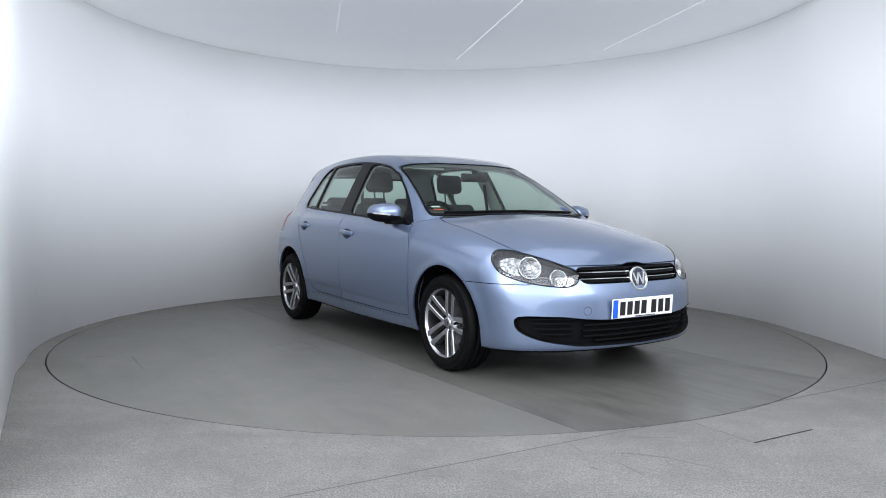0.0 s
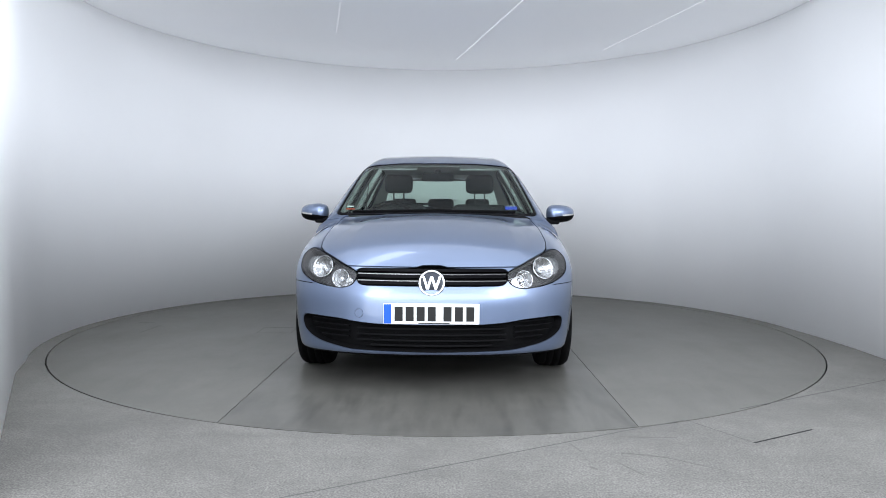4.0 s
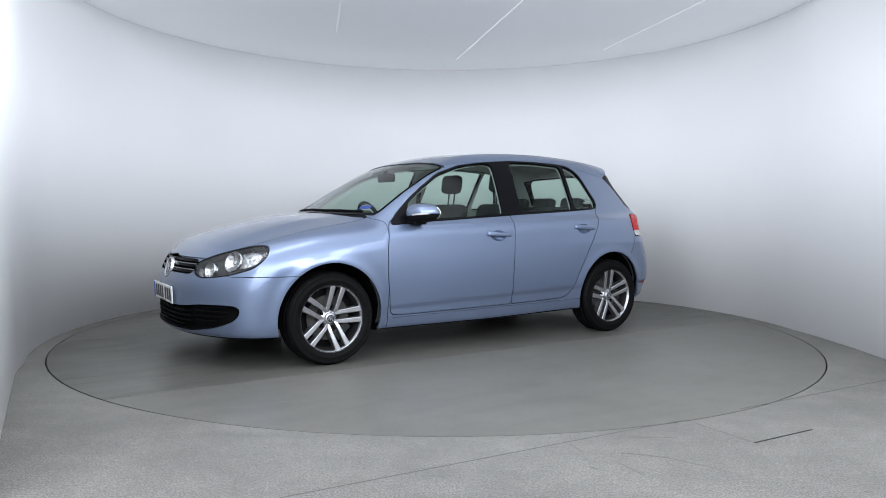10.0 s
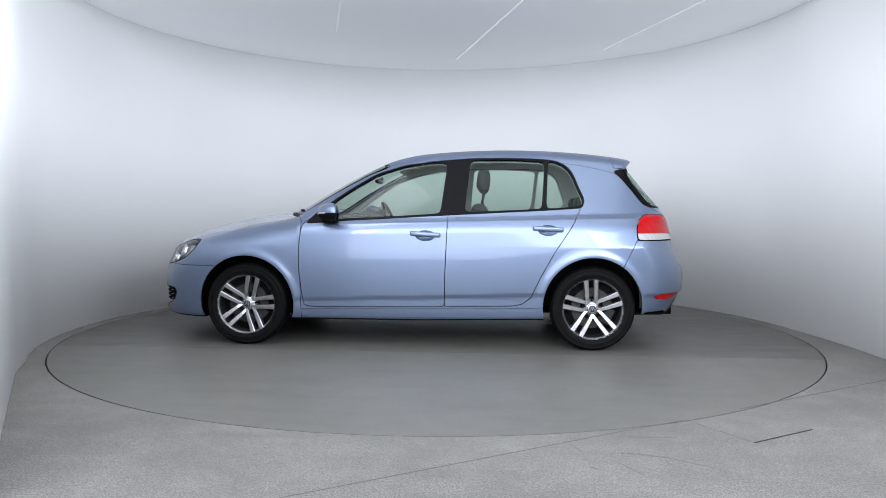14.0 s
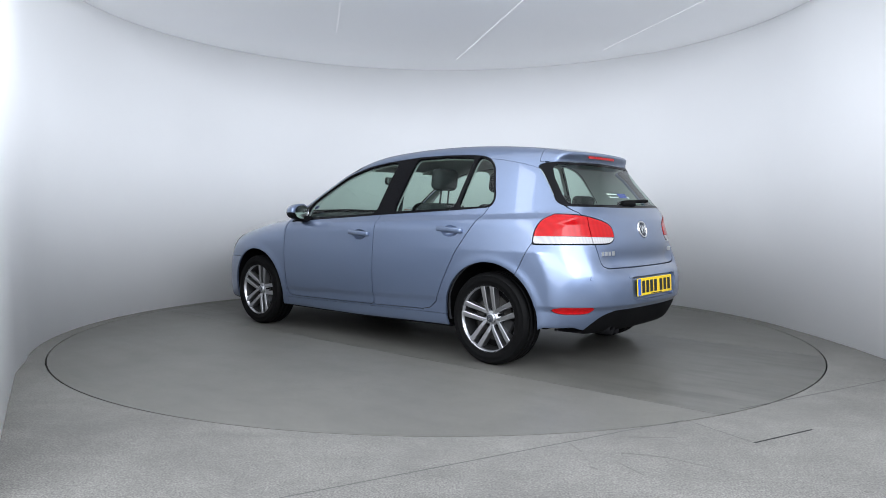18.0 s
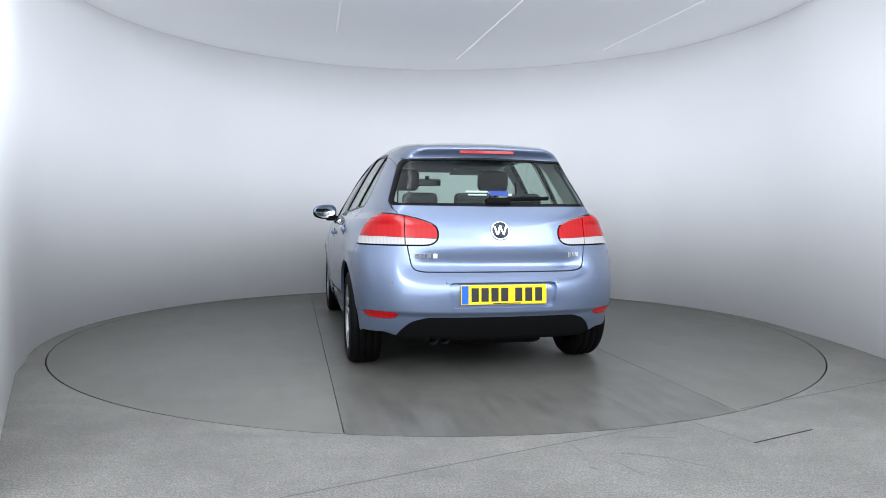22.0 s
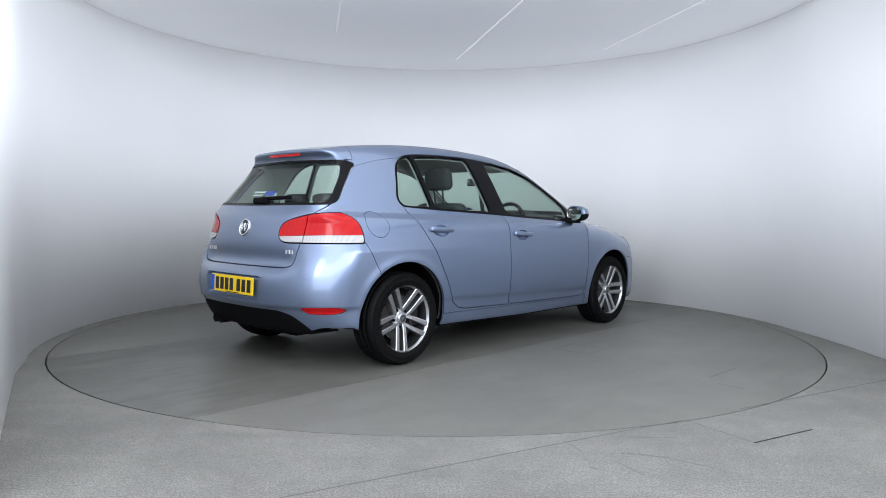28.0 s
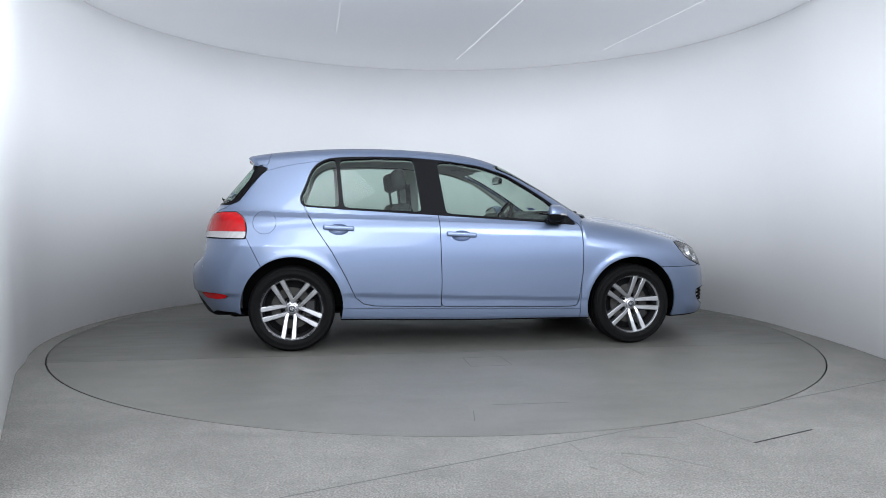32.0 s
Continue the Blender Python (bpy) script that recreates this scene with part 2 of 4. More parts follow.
def deck_piece(y0, y1):
    """A slice of the round deck between two straight joints."""
    pts = []
    n = 60
    ya, yb = max(y0, -R_TABLE), min(y1, R_TABLE)
    a0, a1 = math.asin(ya / R_TABLE), math.asin(yb / R_TABLE)
    for i in range(n + 1):
        a = a0 + (a1 - a0) * i / n
        pts.append((R_TABLE * math.cos(a), R_TABLE * math.sin(a)))
    for i in range(n + 1):
        a = a1 + (a0 - a1) * i / n
        pts.append((-R_TABLE * math.cos(a), R_TABLE * math.sin(a)))
    bm = bmesh.new()
    top = [bm.verts.new((x, y, 0)) for x, y in pts]
    bot = [bm.verts.new((x, y, -0.04)) for x, y in pts]
    bm.faces.new(top)
    k = len(pts)
    for i in range(k):
        j = (i + 1) % k
        bm.faces.new((top[j], top[i], bot[i], bot[j]))
    bmesh.ops.remove_doubles(bm, verts=bm.verts, dist=1e-5)
    bmesh.ops.recalc_face_normals(bm, faces=bm.faces)
    return bm


for y0, y1 in ((-3, -1.002), (-0.998, 0.998), (1.002, 3)):
    part("deck_sheet", deck_piece(y0, y1), TRACK if y0 < 0 < y1 else TABLE, turntable, "worn grey middle sheet" if y0 < 0 < y1 else "")
part("deck_frame", disc(R_TABLE - 0.01, -0.02, 0.03), SEAM, turntable)


def line(name, a, b, w, parent, material, z=0.0006):
    a, b = Vector((*a, 0)), Vector((*b, 0))
    t = (b - a).normalized()
    n = Vector((-t.y, t.x, 0)) * w / 2
    bm = bmesh.new()
    vs = [bm.verts.new(p + Vector((0, 0, zz))) for zz in (z, z - 0.004) for p in (a - n, b - n, b + n, a + n)]
    bm.faces.new(vs[:4])
    for i in range(4):
        j = (i + 1) % 4
        bm.faces.new((vs[i], vs[i + 4], vs[j + 4], vs[j]))
    bmesh.ops.recalc_face_normals(bm, faces=bm.faces)
    return part(name, bm, material, parent)


JOINT = mat("fine_joint", (0.085, 0.085, 0.08), 0.7)
# access plate and worn outlines on the deck
q = [(-0.02, -1.22), (0.25, -1.21), (0.26, -1.49), (-0.02, -1.50)]
for i in range(4):
    line("plate_joint", q[i], q[(i + 1) % 4], 0.004, turntable, JOINT)
for a, b in (((-0.25, -2.70), (-0.22, -2.53)), ((-0.10, -2.43), (0.32, -2.44))):
    line("plate_joint", a, b, 0.004, turntable, JOINT)
# joints in the floor beside the turntable
line("floor_joint", (-1.923, -4.415), (0.852, -2.864), 0.006, floor, JOINT)
line("floor_joint", (0.852, -2.864), (1.204, -2.681), 0.005, floor, JOINT)
line("floor_joint", (1.568, -2.472), (3.087, -1.611), 0.006, floor, JOINT)
line("floor_joint", (1.217, -2.679), (1.400, -3.020), 0.003, floor, JOINT)
line("floor_slot", (1.400, -3.020), (1.758, -2.822), 0.011, floor, mat("slot_dark", (0.008, 0.008, 0.008), 0.8))
SCUFF = mat("faint_scuff", (0.128, 0.124, 0.114), 0.7, noise_scale=60, noise_amt=0.3)
for a, b, w in (((0.820, -2.937), (0.956, -2.954), 0.010), ((0.956, -2.954), (1.083, -2.947), 0.005), ((0.776, -3.160), (0.951, -3.215), 0.016), ((0.951, -3.215), (1.144, -3.374), 0.008), ((0.582, -3.048), (0.612, -3.150), 0.006),
                ((0.729, -3.266), (0.799, -3.418), 0.006), ((0.607, -3.327), (0.633, -3.357), 0.012), ((1.558, -3.570), (1.589, -3.580), 0.014)):
    line("floor_scuff", a, b, w, floor, SCUFF)
# seams in the ceiling cloth, pale and brightened by a weak added glow
SEAM_GLOW = mat("glowing_seam", (0.92, 0.93, 0.95), 0.6)
SEAM_GLOW.node_tree.nodes["Principled BSDF"].inputs["Emission Color"].default_value = (0.90, 0.94, 1.0, 1)
SEAM_GLOW.node_tree.nodes["Principled BSDF"].inputs["Emission Strength"].default_value = 0.22
for a, b, w in (((-0.75, -0.45), (-1.03, 1.15), 0.010), ((0.80, -0.45), (0.20, 2.42), 0.010), ((2.32, -0.45), (1.80, 1.85), 0.005)):
    line("ceiling_seam", a, b, w, ceiling, SEAM_GLOW, Z_CEIL - 0.001)

# ---- the car ----
car = tagged(new("car"), "light blue metallic five-door hatchback with silver alloy wheels", "car")

ztop = spline([-1.75, -1.55, -1.35, -1.1, -0.8, -0.5, -0.2, 0.08, 0.25, 0.40, 0.55, 0.75, 0.95, 1.05, 1.15, 1.35, 1.6, 1.8, 1.95, 2.06, 2.14],
              [1.385, 1.432, 1.460, 1.482, 1.495, 1.494, 1.479, 1.447, 1.406, 1.352, 1.282, 1.173, 1.054, 1.002, 0.978, 0.949, 0.899, 0.846, 0.788, 0.722, 0.650])
zslope = lambda x: np.gradient(ztop(np.linspace(-2.2, 2.4, 600)), 4.6 / 599)[np.clip(((x + 2.2) / 4.6 * 599).astype(int), 0, 599)]
half = spline([-2.05, -1.75, -1.55, -1.29, -0.9, -0.2, 0.5, 0.9, 1.29, 1.55, 1.75, 1.95, 2.2],
              [0.76, 0.822, 0.852, 0.873, 0.880, 0.884, 0.881, 0.878, 0.880, 0.862, 0.828, 0.775, 0.69])
sect = spline([0.14, 0.20, 0.27, 0.34, 0.42, 0.55, 0.70, 0.82, 0.89, 0.93, 0.96],
              [-0.062, -0.040, -0.024, -0.017, -0.009, -0.001, 0.000, -0.006, -0.016, -0.034, -0.052])
lean = spline([0.93, 1.0, 1.1, 1.2, 1.3, 1.4, 1.6], [0.0, 0.033, 0.084, 0.138, 0.196, 0.262, 0.40])
taper = spline([-1.9, -1.6, -1.3, -1.0, -0.6, -0.2, 0.6, 1.2], [0.115, 0.082, 0.050, 0.024, 0.006, 0.0, 0.0, 0.01])
xfront = spline([0.14, 0.20, 0.26, 0.34, 0.45, 0.54, 0.60, 0.68, 0.76, 0.9], [2.045, 2.120, 2.142, 2.148, 2.144, 2.132, 2.110, 2.077, 2.02, 1.86])
xrear = spline([0.14, 0.22, 0.30, 0.38, 0.46, 0.56, 0.61, 0.65, 0.75, 0.88, 0.97, 1.04, 1.12, 1.22, 1.30, 1.34, 1.37, 1.40, 1.50],
               [-1.87, -1.962, -2.018, -2.054, -2.067, -2.064, -2.035, -1.985, -1.972, -1.952, -1.915, -1.855, -1.785, -1.700, -1.632, -1.606, -1.622, -1.652, -1.675])
xcorner = spline([0.14, 0.22, 0.30, 0.38, 0.46, 0.56, 0.66, 0.76, 0.88, 0.97, 1.04], [-1.87, -1.962, -2.018, -2.052, -2.066, -2.063, -2.038, -1.996, -1.952, -1.915, -1.855])
HUB_F, HUB_R = (1.287, 0.303), (-1.287, 0.308)


def smax(a, b, k):
    h = np.clip(0.5 + 0.5 * (a - b) / k, 0, 1)
    return b + (a - b) * h + k * h * (1 - h)


def shell(P):
    """Signed distance-like value of the body skin; negative inside."""
    x, y, z = P[..., 0], np.abs(P[..., 1]), P[..., 2]
    y2 = y * y
    up = np.clip((z - 0.90) / 0.08, 0, 1)
    zr = z + 0.026 * (x + 0.3) * np.clip((z - 0.6) / 0.25, 0, 1)
    zl = z + 0.03 * x
    mid = np.clip((1.05 - np.abs(x)) / 0.25, 0, 1)
    step = lambda t: np.clip(t, 0, 1) ** 2 * (3 - 2 * np.clip(t, 0, 1))
    wide = half(x) + sect(np.minimum(zr, 0.96)) - 0.006 * step((zr - 0.920) / 0.016) * np.clip((0.95 - x) / 0.25, 0, 1) - 0.009 * mid * step((0.385 - zl) / 0.040) - lean(zr) - taper(x) * np.clip((z - 0.75) / 0.25, 0, 1)
    for hx, hz, ra in ((*HUB_F, 0.36), (*HUB_R, 0.362)):
        r = np.hypot(x - hx, z - hz)
        wide = wide + 0.007 * np.exp(-((r - ra - 0.010) / 0.034) ** 2) * np.clip((z - 0.15) / 0.2, 0, 1)
    tuck = step((0.412 - z) / 0.035)
    wide = wide - 0.016 * tuck * np.clip((-x - 1.60) / 0.15, 0, 1)
    side = (y - wide) / np.where(z > 0.95, 1.13, 1.0)
    kx = 0.22 * np.clip((x - 0.0) / 0.5, 0, 1)
    crown = np.where(x > 0.9, 0.12, 0.085)
    xx = x + kx * y2
    slope = np.interp(xx, GX, GS)
    dome = 0.010 * np.clip((0.56 - y + 0.10 * (x - 1.5)) / 0.10, 0, 1) * np.clip((x - 1.05) / 0.25, 0, 1)
    top = (z - ztop(xx) - dome + crown * y2) / np.sqrt(1 + slope * slope)
    bend = 0.10 * y2 + (0.50 - 0.38 * np.clip((z - 0.92) / 0.14, 0, 1)) * y2 * y2
    front = x - xfront(z) + 0.22 * y2 + 0.45 * y2 * y2
    turn = step((y - 0.40) / 0.24)
    back = np.where(z < 1.0, xrear(z) * (1 - turn) + xcorner(np.minimum(z, 1.04)) * turn, xrear(z))
    rear = (back + 0.020 * tuck + bend - x) / np.where(z > 1.0, 1.3, 1.0)
    f = smax(side, top, np.where(x > 0.9, 0.16, 0.075))
    f = smax(f, front, 0.07)
    f = smax(f, rear, np.where(z > 1.3, 0.03, 0.05 + 0.04 * np.clip((z - 0.98) / 0.08, 0, 1) * np.clip((1.30 - z) / 0.08, 0, 1)))
    floor_z = 0.185 + 0.040 * np.clip((-x - 1.58) / 0.1, 0, 1) * np.clip((y - 0.56) / 0.12, 0, 1) + 0.02 * np.clip(-x, 0, 2) + 0.03 * np.clip(x - 1.7, 0, 1)
    return smax(f, floor_z - z, 0.03)


GX = np.linspace(-2.2, 2.6, 900)
GS = np.gradient(ztop(GX), GX)


def grad(P):
    e = 0.002
    g = np.empty_like(P)
    for i in range(3):
        d = np.zeros(3)
        d[i] = e
        g[:, i] = (shell(P + d) - shell(P - d)) / (2 * e)
    return g


def skin(step=0.016):
    """The body skin as a triangle mesh with its true normals: vertices in the crossed cells of a grid, drawn onto the surface."""
    xs = np.arange(-2.14, 2.26, step)
    ys = np.arange(0, 0.98, step) + step / 2
    ys = np.concatenate([-ys[::-1], ys])
    zs = np.arange(0.12, 1.56, step)
    nx, ny, nz = len(xs), len(ys), len(zs)
    G = np.stack(np.meshgrid(xs, ys[ny // 2:], zs, indexing="ij"), -1)
    f = shell(G)
    f = np.concatenate([f[:, ::-1], f], 1)
    neg = f < 0
    cnt = np.zeros((nx - 1, ny - 1, nz - 1), int)
    for a in (0, 1):
        for b in (0, 1):
            for c in (0, 1):
                cnt += neg[a:nx - 1 + a, b:ny - 1 + b, c:nz - 1 + c]
    live = (cnt > 0) & (cnt < 8)
    idx = -np.ones(live.shape, int)
    cells = np.argwhere(live)
    idx[live] = np.arange(len(cells))
    P = np.stack([xs[cells[:, 0]], ys[cells[:, 1]], zs[cells[:, 2]]], 1) + step / 2
    for _ in range(6):
        g = grad(P)
        s = shell(P)
        d = s[:, None] * g / np.maximum((g * g).sum(1), 0.2)[:, None]
        P = P - np.clip(d, -step * 0.7, step * 0.7)
    N = grad(P)
    N /= np.linalg.norm(N, axis=1)[:, None]
    quads = []
    for ax in range(3):
        sl0 = [slice(None)] * 3
        sl1 = [slice(None)] * 3
        sl0[ax], sl1[ax] = slice(0, -1), slice(1, None)
        cross = neg[tuple(sl0)] != neg[tuple(sl1)]
        e = np.argwhere(cross)
        o1, o2 = [i for i in range(3) if i != ax]
        ok = (e[:, o1] > 0) & (e[:, o2] > 0) & (e[:, o1] < f.shape[o1] - 1) & (e[:, o2] < f.shape[o2] - 1)
        e = e[ok]
        q = []
        for da, db in ((-1, -1), (0, -1), (0, 0), (-1, 0)):
            c = e.copy()
            c[:, o1] += da
            c[:, o2] += db
            q.append(idx[c[:, 0], c[:, 1], c[:, 2]])
        quads.append(np.stack(q, 1))
    Q = np.concatenate(quads)
    Q = Q[(Q >= 0).all(1)]
    T = np.concatenate([Q[:, [0, 1, 2]], Q[:, [0, 2, 3]]])
    fn = np.cross(P[T[:, 1]] - P[T[:, 0]], P[T[:, 2]] - P[T[:, 0]])
    flip = (fn * N[T].mean(1)).sum(1) < 0
    T[flip] = T[flip][:, ::-1]
    return P, N, T


def split(m, f):
    """Cuts a mesh along f = 0; returns what lies where f < 0 and the rest."""
    V, N, T = m
    f = np.where(np.abs(f) < 1e-5, 1e-5, f)
    inside = f < 0
    c = inside[T].sum(1)
    tin, tout = T[c == 3], T[c == 0]
    ein, eout, nv, nn, made = [], [], [], [], {}

    def cut(a, b):
        k = (a, b) if a < b else (b, a)
        if k not in made:
            w = f[a] / (f[a] - f[b])
            nv.append(V[a] + (V[b] - V[a]) * w)
            n = N[a] + (N[b] - N[a]) * w
            nn.append(n / max(np.linalg.norm(n), 1e-9))
            made[k] = len(V) + len(nv) - 1
        return made[k]

    for t in T[(c == 1) | (c == 2)]:
        s = inside[t]
        one = s.sum() == 1
        i = int(np.argmax(s)) if one else int(np.argmin(s))
        a, b, d = t[i], t[(i + 1) % 3], t[(i + 2) % 3]
        p, q = cut(a, b), cut(a, d)
        (ein if one else eout).append((a, p, q))
        (eout if one else ein).extend([(p, b, d), (p, d, q)])
    if nv:
        V, N = np.concatenate([V, nv]), np.concatenate([N, nn])
    pack = lambda base, ex: np.concatenate([base, np.array(ex, int).reshape(-1, 3)])
    return (V, N, pack(tin, ein)), (V, N, pack(tout, eout))


def tidy(m):
    V, N, T = m
    u, inv = np.unique(T, return_inverse=True)
    return V[u], N[u], inv.reshape(-1, 3)


def take(m, fn, gap=0.0):
    """Takes the piece where fn(V) < 0 out of the mesh, leaving a joint of that width. Returns piece, rest."""
    V = m[0]
    f = fn(V)
    if not gap:
        a, b = split(m, f)
        return tidy(a), tidy(b)
    a, _ = split(m, f + gap / 2)
    _, b = split(m, f - gap / 2)
    return tidy(a), tidy(b)


def rounded(pts, n=6):
    """A closed outline through a few points with softened corners (two rounds of corner cutting)."""
    p = np.array(pts, float)
    for _ in range(2):
        a, b = p, np.roll(p, -1, 0)
        L = np.linalg.norm(b - a, axis=1, keepdims=True)
        w = np.minimum(0.25, 0.02 / np.maximum(L, 1e-6))
        p = np.stack([a + (b - a) * w, b + (a - b) * w], 1).reshape(-1, 2)
    return p


def poly(pts, soft=True):
    """Signed distance to a closed outline, negative inside."""
    p = rounded(pts) if soft else np.array(pts, float)
    a, b = p, np.roll(p, -1, 0)

    def fn(u, v):
        d = np.full(len(u), 1e9)
        odd = np.zeros(len(u), bool)
        for (ax, ay), (bx, by) in zip(a, b):
            ex, ey = bx - ax, by - ay
            w = np.clip(((u - ax) * ex + (v - ay) * ey) / max(ex * ex + ey * ey, 1e-12), 0, 1)
            d = np.minimum(d, np.hypot(u - ax - w * ex, v - ay - w * ey))
            if ay != by:
                odd ^= ((ay > v) != (by > v)) & (u < ex * (v - ay) / ey + ax)
        return np.where(odd, -d, d)
    return fn


def where(mask, f):
    return np.where(mask, f, 1.0)


def panel(name, m, material, parent=None, label="", depth=0.014, lift=0.0, two=False):
    """One body panel: the skin piece with its edges turned inwards."""
    V, N, T = m
    if lift:
        V = V + N * lift
    e = np.concatenate([T[:, [0, 1]], T[:, [1, 2]], T[:, [2, 0]]])
    key = np.sort(e, 1)
    u, inv, c = np.unique(key[:, 0] * 10 ** 7 + key[:, 1], return_inverse=True, return_counts=True)
    rim = e[c[inv] == 1]
    faces = T.tolist()
    verts, normals = V, N
    if depth and len(rim):
        k = np.unique(rim)
        at = {int(v): i for i, v in enumerate(k)}
        n0, n1 = len(V), len(V) + len(k)
        verts = np.concatenate([V, V[k], V[k] - N[k] * depth])
        normals = np.concatenate([N, np.zeros((2 * len(k), 3))])
        for a, b in rim:
            a, b = at[int(a)], at[int(b)]
            faces.append((n0 + b, n0 + a, n1 + a, n1 + b))
    return raw(name, verts, faces, material, parent, label, True, normals)


body = skin()


def eased(m, keep, rounds):
    """Evens out the surface and its normals where keep(V) holds."""
    V, N, T = m[0].copy(), m[1].copy(), m[2]
    k = keep(V)
    e = np.concatenate([T[:, [0, 1]], T[:, [1, 2]], T[:, [2, 0]]])
    c = np.bincount(e[:, 0], minlength=len(V)).clip(1)[:, None]
    for i in range(rounds):
        for A in (N, V) if i < 3 else (N,):
            S = np.zeros_like(A)
            np.add.at(S, e[:, 0], A[e[:, 1]])
            A[k] = 0.4 * A[k] + 0.6 * (S / c)[k]
    N /= np.linalg.norm(N, axis=1, keepdims=True)
    return V, N, T


body = eased(body, lambda V: (V[:, 0] > 0.72) & (V[:, 0] < 1.2) & (np.abs(V[:, 1]) > 0.56) & (V[:, 2] > 0.86), 10)
body = eased(body, lambda V: (V[:, 0] < -1.36) & (np.abs(V[:, 1]) > 0.48) & (V[:, 2] > 1.0) & (V[:, 2] < 1.34), 10)
mirrored = lambda V: np.abs(V[:, 1])


def arch(V):
    f = np.minimum(np.hypot(V[:, 0] - HUB_F[0], V[:, 2] - HUB_F[1]) - 0.36, np.hypot(V[:, 0] - HUB_R[0], V[:, 2] - HUB_R[1]) - 0.362)
    return np.where(mirrored(V) > 0.42, f, 1.0)


_, body = take(body, arch)
under, body = take(body, lambda V: V[:, 2] - (0.198 + 0.040 * np.clip((-V[:, 0] - 1.58) / 0.1, 0, 1) * np.clip((mirrored(V) - 0.56) / 0.12, 0, 1) + 0.02 * np.clip(-V[:, 0], 0, 2) + 0.03 * np.clip(V[:, 0] - 1.7, 0, 1)))
_, under = take(under, lambda V: np.maximum(np.maximum(V[:, 0] + 1.56, 0.60 - mirrored(V)), -3 - V[:, 0]))
panel("underbody", under, BLACK, car)



def hit(p, d, reach=1.2):
    """Where a line from p (outside) along d meets the skin, and the skin's normal there."""
    p, d = np.array(p, float), np.array(d, float)
    d /= np.linalg.norm(d)
    ts = np.linspace(0, reach, 400)
    v = shell(p + ts[:, None] * d)
    i = int(np.argmax(v < 0))
    lo, hi = ts[max(i - 1, 0)], ts[i]
    for _ in range(20):
        m = (lo + hi) / 2
        if shell((p + m * d)[None])[0] < 0:
            hi = m
        else:
            lo = m
    q = p + hi * d
    n = grad(q[None])[0]
    return Vector(q), Vector(n / np.linalg.norm(n))


def front_at(y, z):
    return hit((2.5, y, z), (-1, 0, 0))


def rear_at(y, z):
    return hit((-2.4, y, z), (1, 0, 0))


def side_at(x, z, s):
    return hit((x, 1.2 * s, z), (0, -s, 0))


def rim_strip(name, m, d0, d1, material, parent, label=""):
    """A band along the edge of a skin piece, from depth d0 to depth d1 under the skin."""
    V, N, T = m
    e = np.concatenate([T[:, [0, 1]], T[:, [1, 2]], T[:, [2, 0]]])
    key = np.sort(e, 1)
    _, inv, c = np.unique(key[:, 0] * 10 ** 7 + key[:, 1], return_inverse=True, return_counts=True)
    rim = e[c[inv] == 1]
    k = np.unique(rim)
    at = {int(v): i for i, v in enumerate(k)}
    n = len(k)
    verts = np.concatenate([V[k] - N[k] * d0, V[k] - N[k] * d1])
    return raw(name, verts, [(at[int(b)], at[int(a)], n + at[int(a)], n + at[int(b)]) for a, b in rim], material, parent, label, False)


def bar(name, along, h, d, material, parent, label="", n=28):
    """A bar of height h and depth d swept through the points along(u), u from 0 to 1, with their outward directions."""
    V, F = [], []
    for i in range(n + 1):
        p, o, up = along(i / n)
        for a, b in ((0, -0.5), (0, 0.5), (-1, 0.5), (-1, -0.5)):
            V.append(p + o * (a * d) + up * (b * h))
    for i in range(n):
        for j in range(4):
            F.append((4 * i + j, 4 * i + (j + 1) % 4, 4 * i + 4 + (j + 1) % 4, 4 * i + 4 + j))
    F += [(3, 2, 1, 0), tuple(4 * n + j for j in range(4))]
    bm = bmesh.new()
    vs = [bm.verts.new(v) for v in V]
    for f in F:
        bm.faces.new([vs[i] for i in f])
    bmesh.ops.recalc_face_normals(bm, faces=bm.faces)
    return part(name, bm, material, parent, label)


UP = Vector((0, 0, 1))


def front_bar(name, z, y0, y1, h, d, inset, material, parent, label="", dz=None):
    def along(u):
        y = y0 + (y1 - y0) * u
        zz = z + (dz(y) if dz else 0)
        p, n = front_at(y, zz)
        o = Vector((n.x, n.y, 0)).normalized()
        return p - o * inset, o, UP
    return bar(name, along, h, d, material, parent, label)


X, Y, Z = (lambda V: V[:, 0]), (lambda V: np.abs(V[:, 1])), (lambda V: V[:, 2])

# glass
screen_o = poly([(-0.725, 0.968), (0, 0.988), (0.725, 0.968), (0.590, 1.343), (0.52, 1.363), (0.30, 1.379), (-0.30, 1.379), (-0.52, 1.363), (-0.590, 1.343)])
DLO = [(0.845, 0.902), (0.54, 0.926), (0.13, 0.950), (-0.23, 0.972), (-0.93, 1.010), (-1.215, 1.030), (-1.236, 1.09), (-1.197, 1.177), (-1.152, 1.30), (-1.105, 1.355), (-1.03, 1.392),
       (-0.90, 1.406), (-0.675, 1.412), (-0.40, 1.409), (-0.144, 1.388), (0.118, 1.353), (0.333, 1.284), (0.50, 1.182), (0.625, 1.097), (0.78, 0.975)]
dlo = poly(DLO)
rear_glass_o = poly([(-0.650, 1.036), (0, 1.030), (0.650, 1.036), (0.618, 1.13), (0.578, 1.24), (0.545, 1.332), (0, 1.345), (-0.545, 1.332), (-0.578, 1.24), (-0.618, 1.13)])
screen, body = take(body, lambda V: where((X(V) > 0.1) & (X(V) < 1.2), screen_o(V[:, 1], Z(V))), 0.004)
windows, body = take(body, lambda V: where(Y(V) > 0.45, dlo(X(V), Z(V))), 0.004)
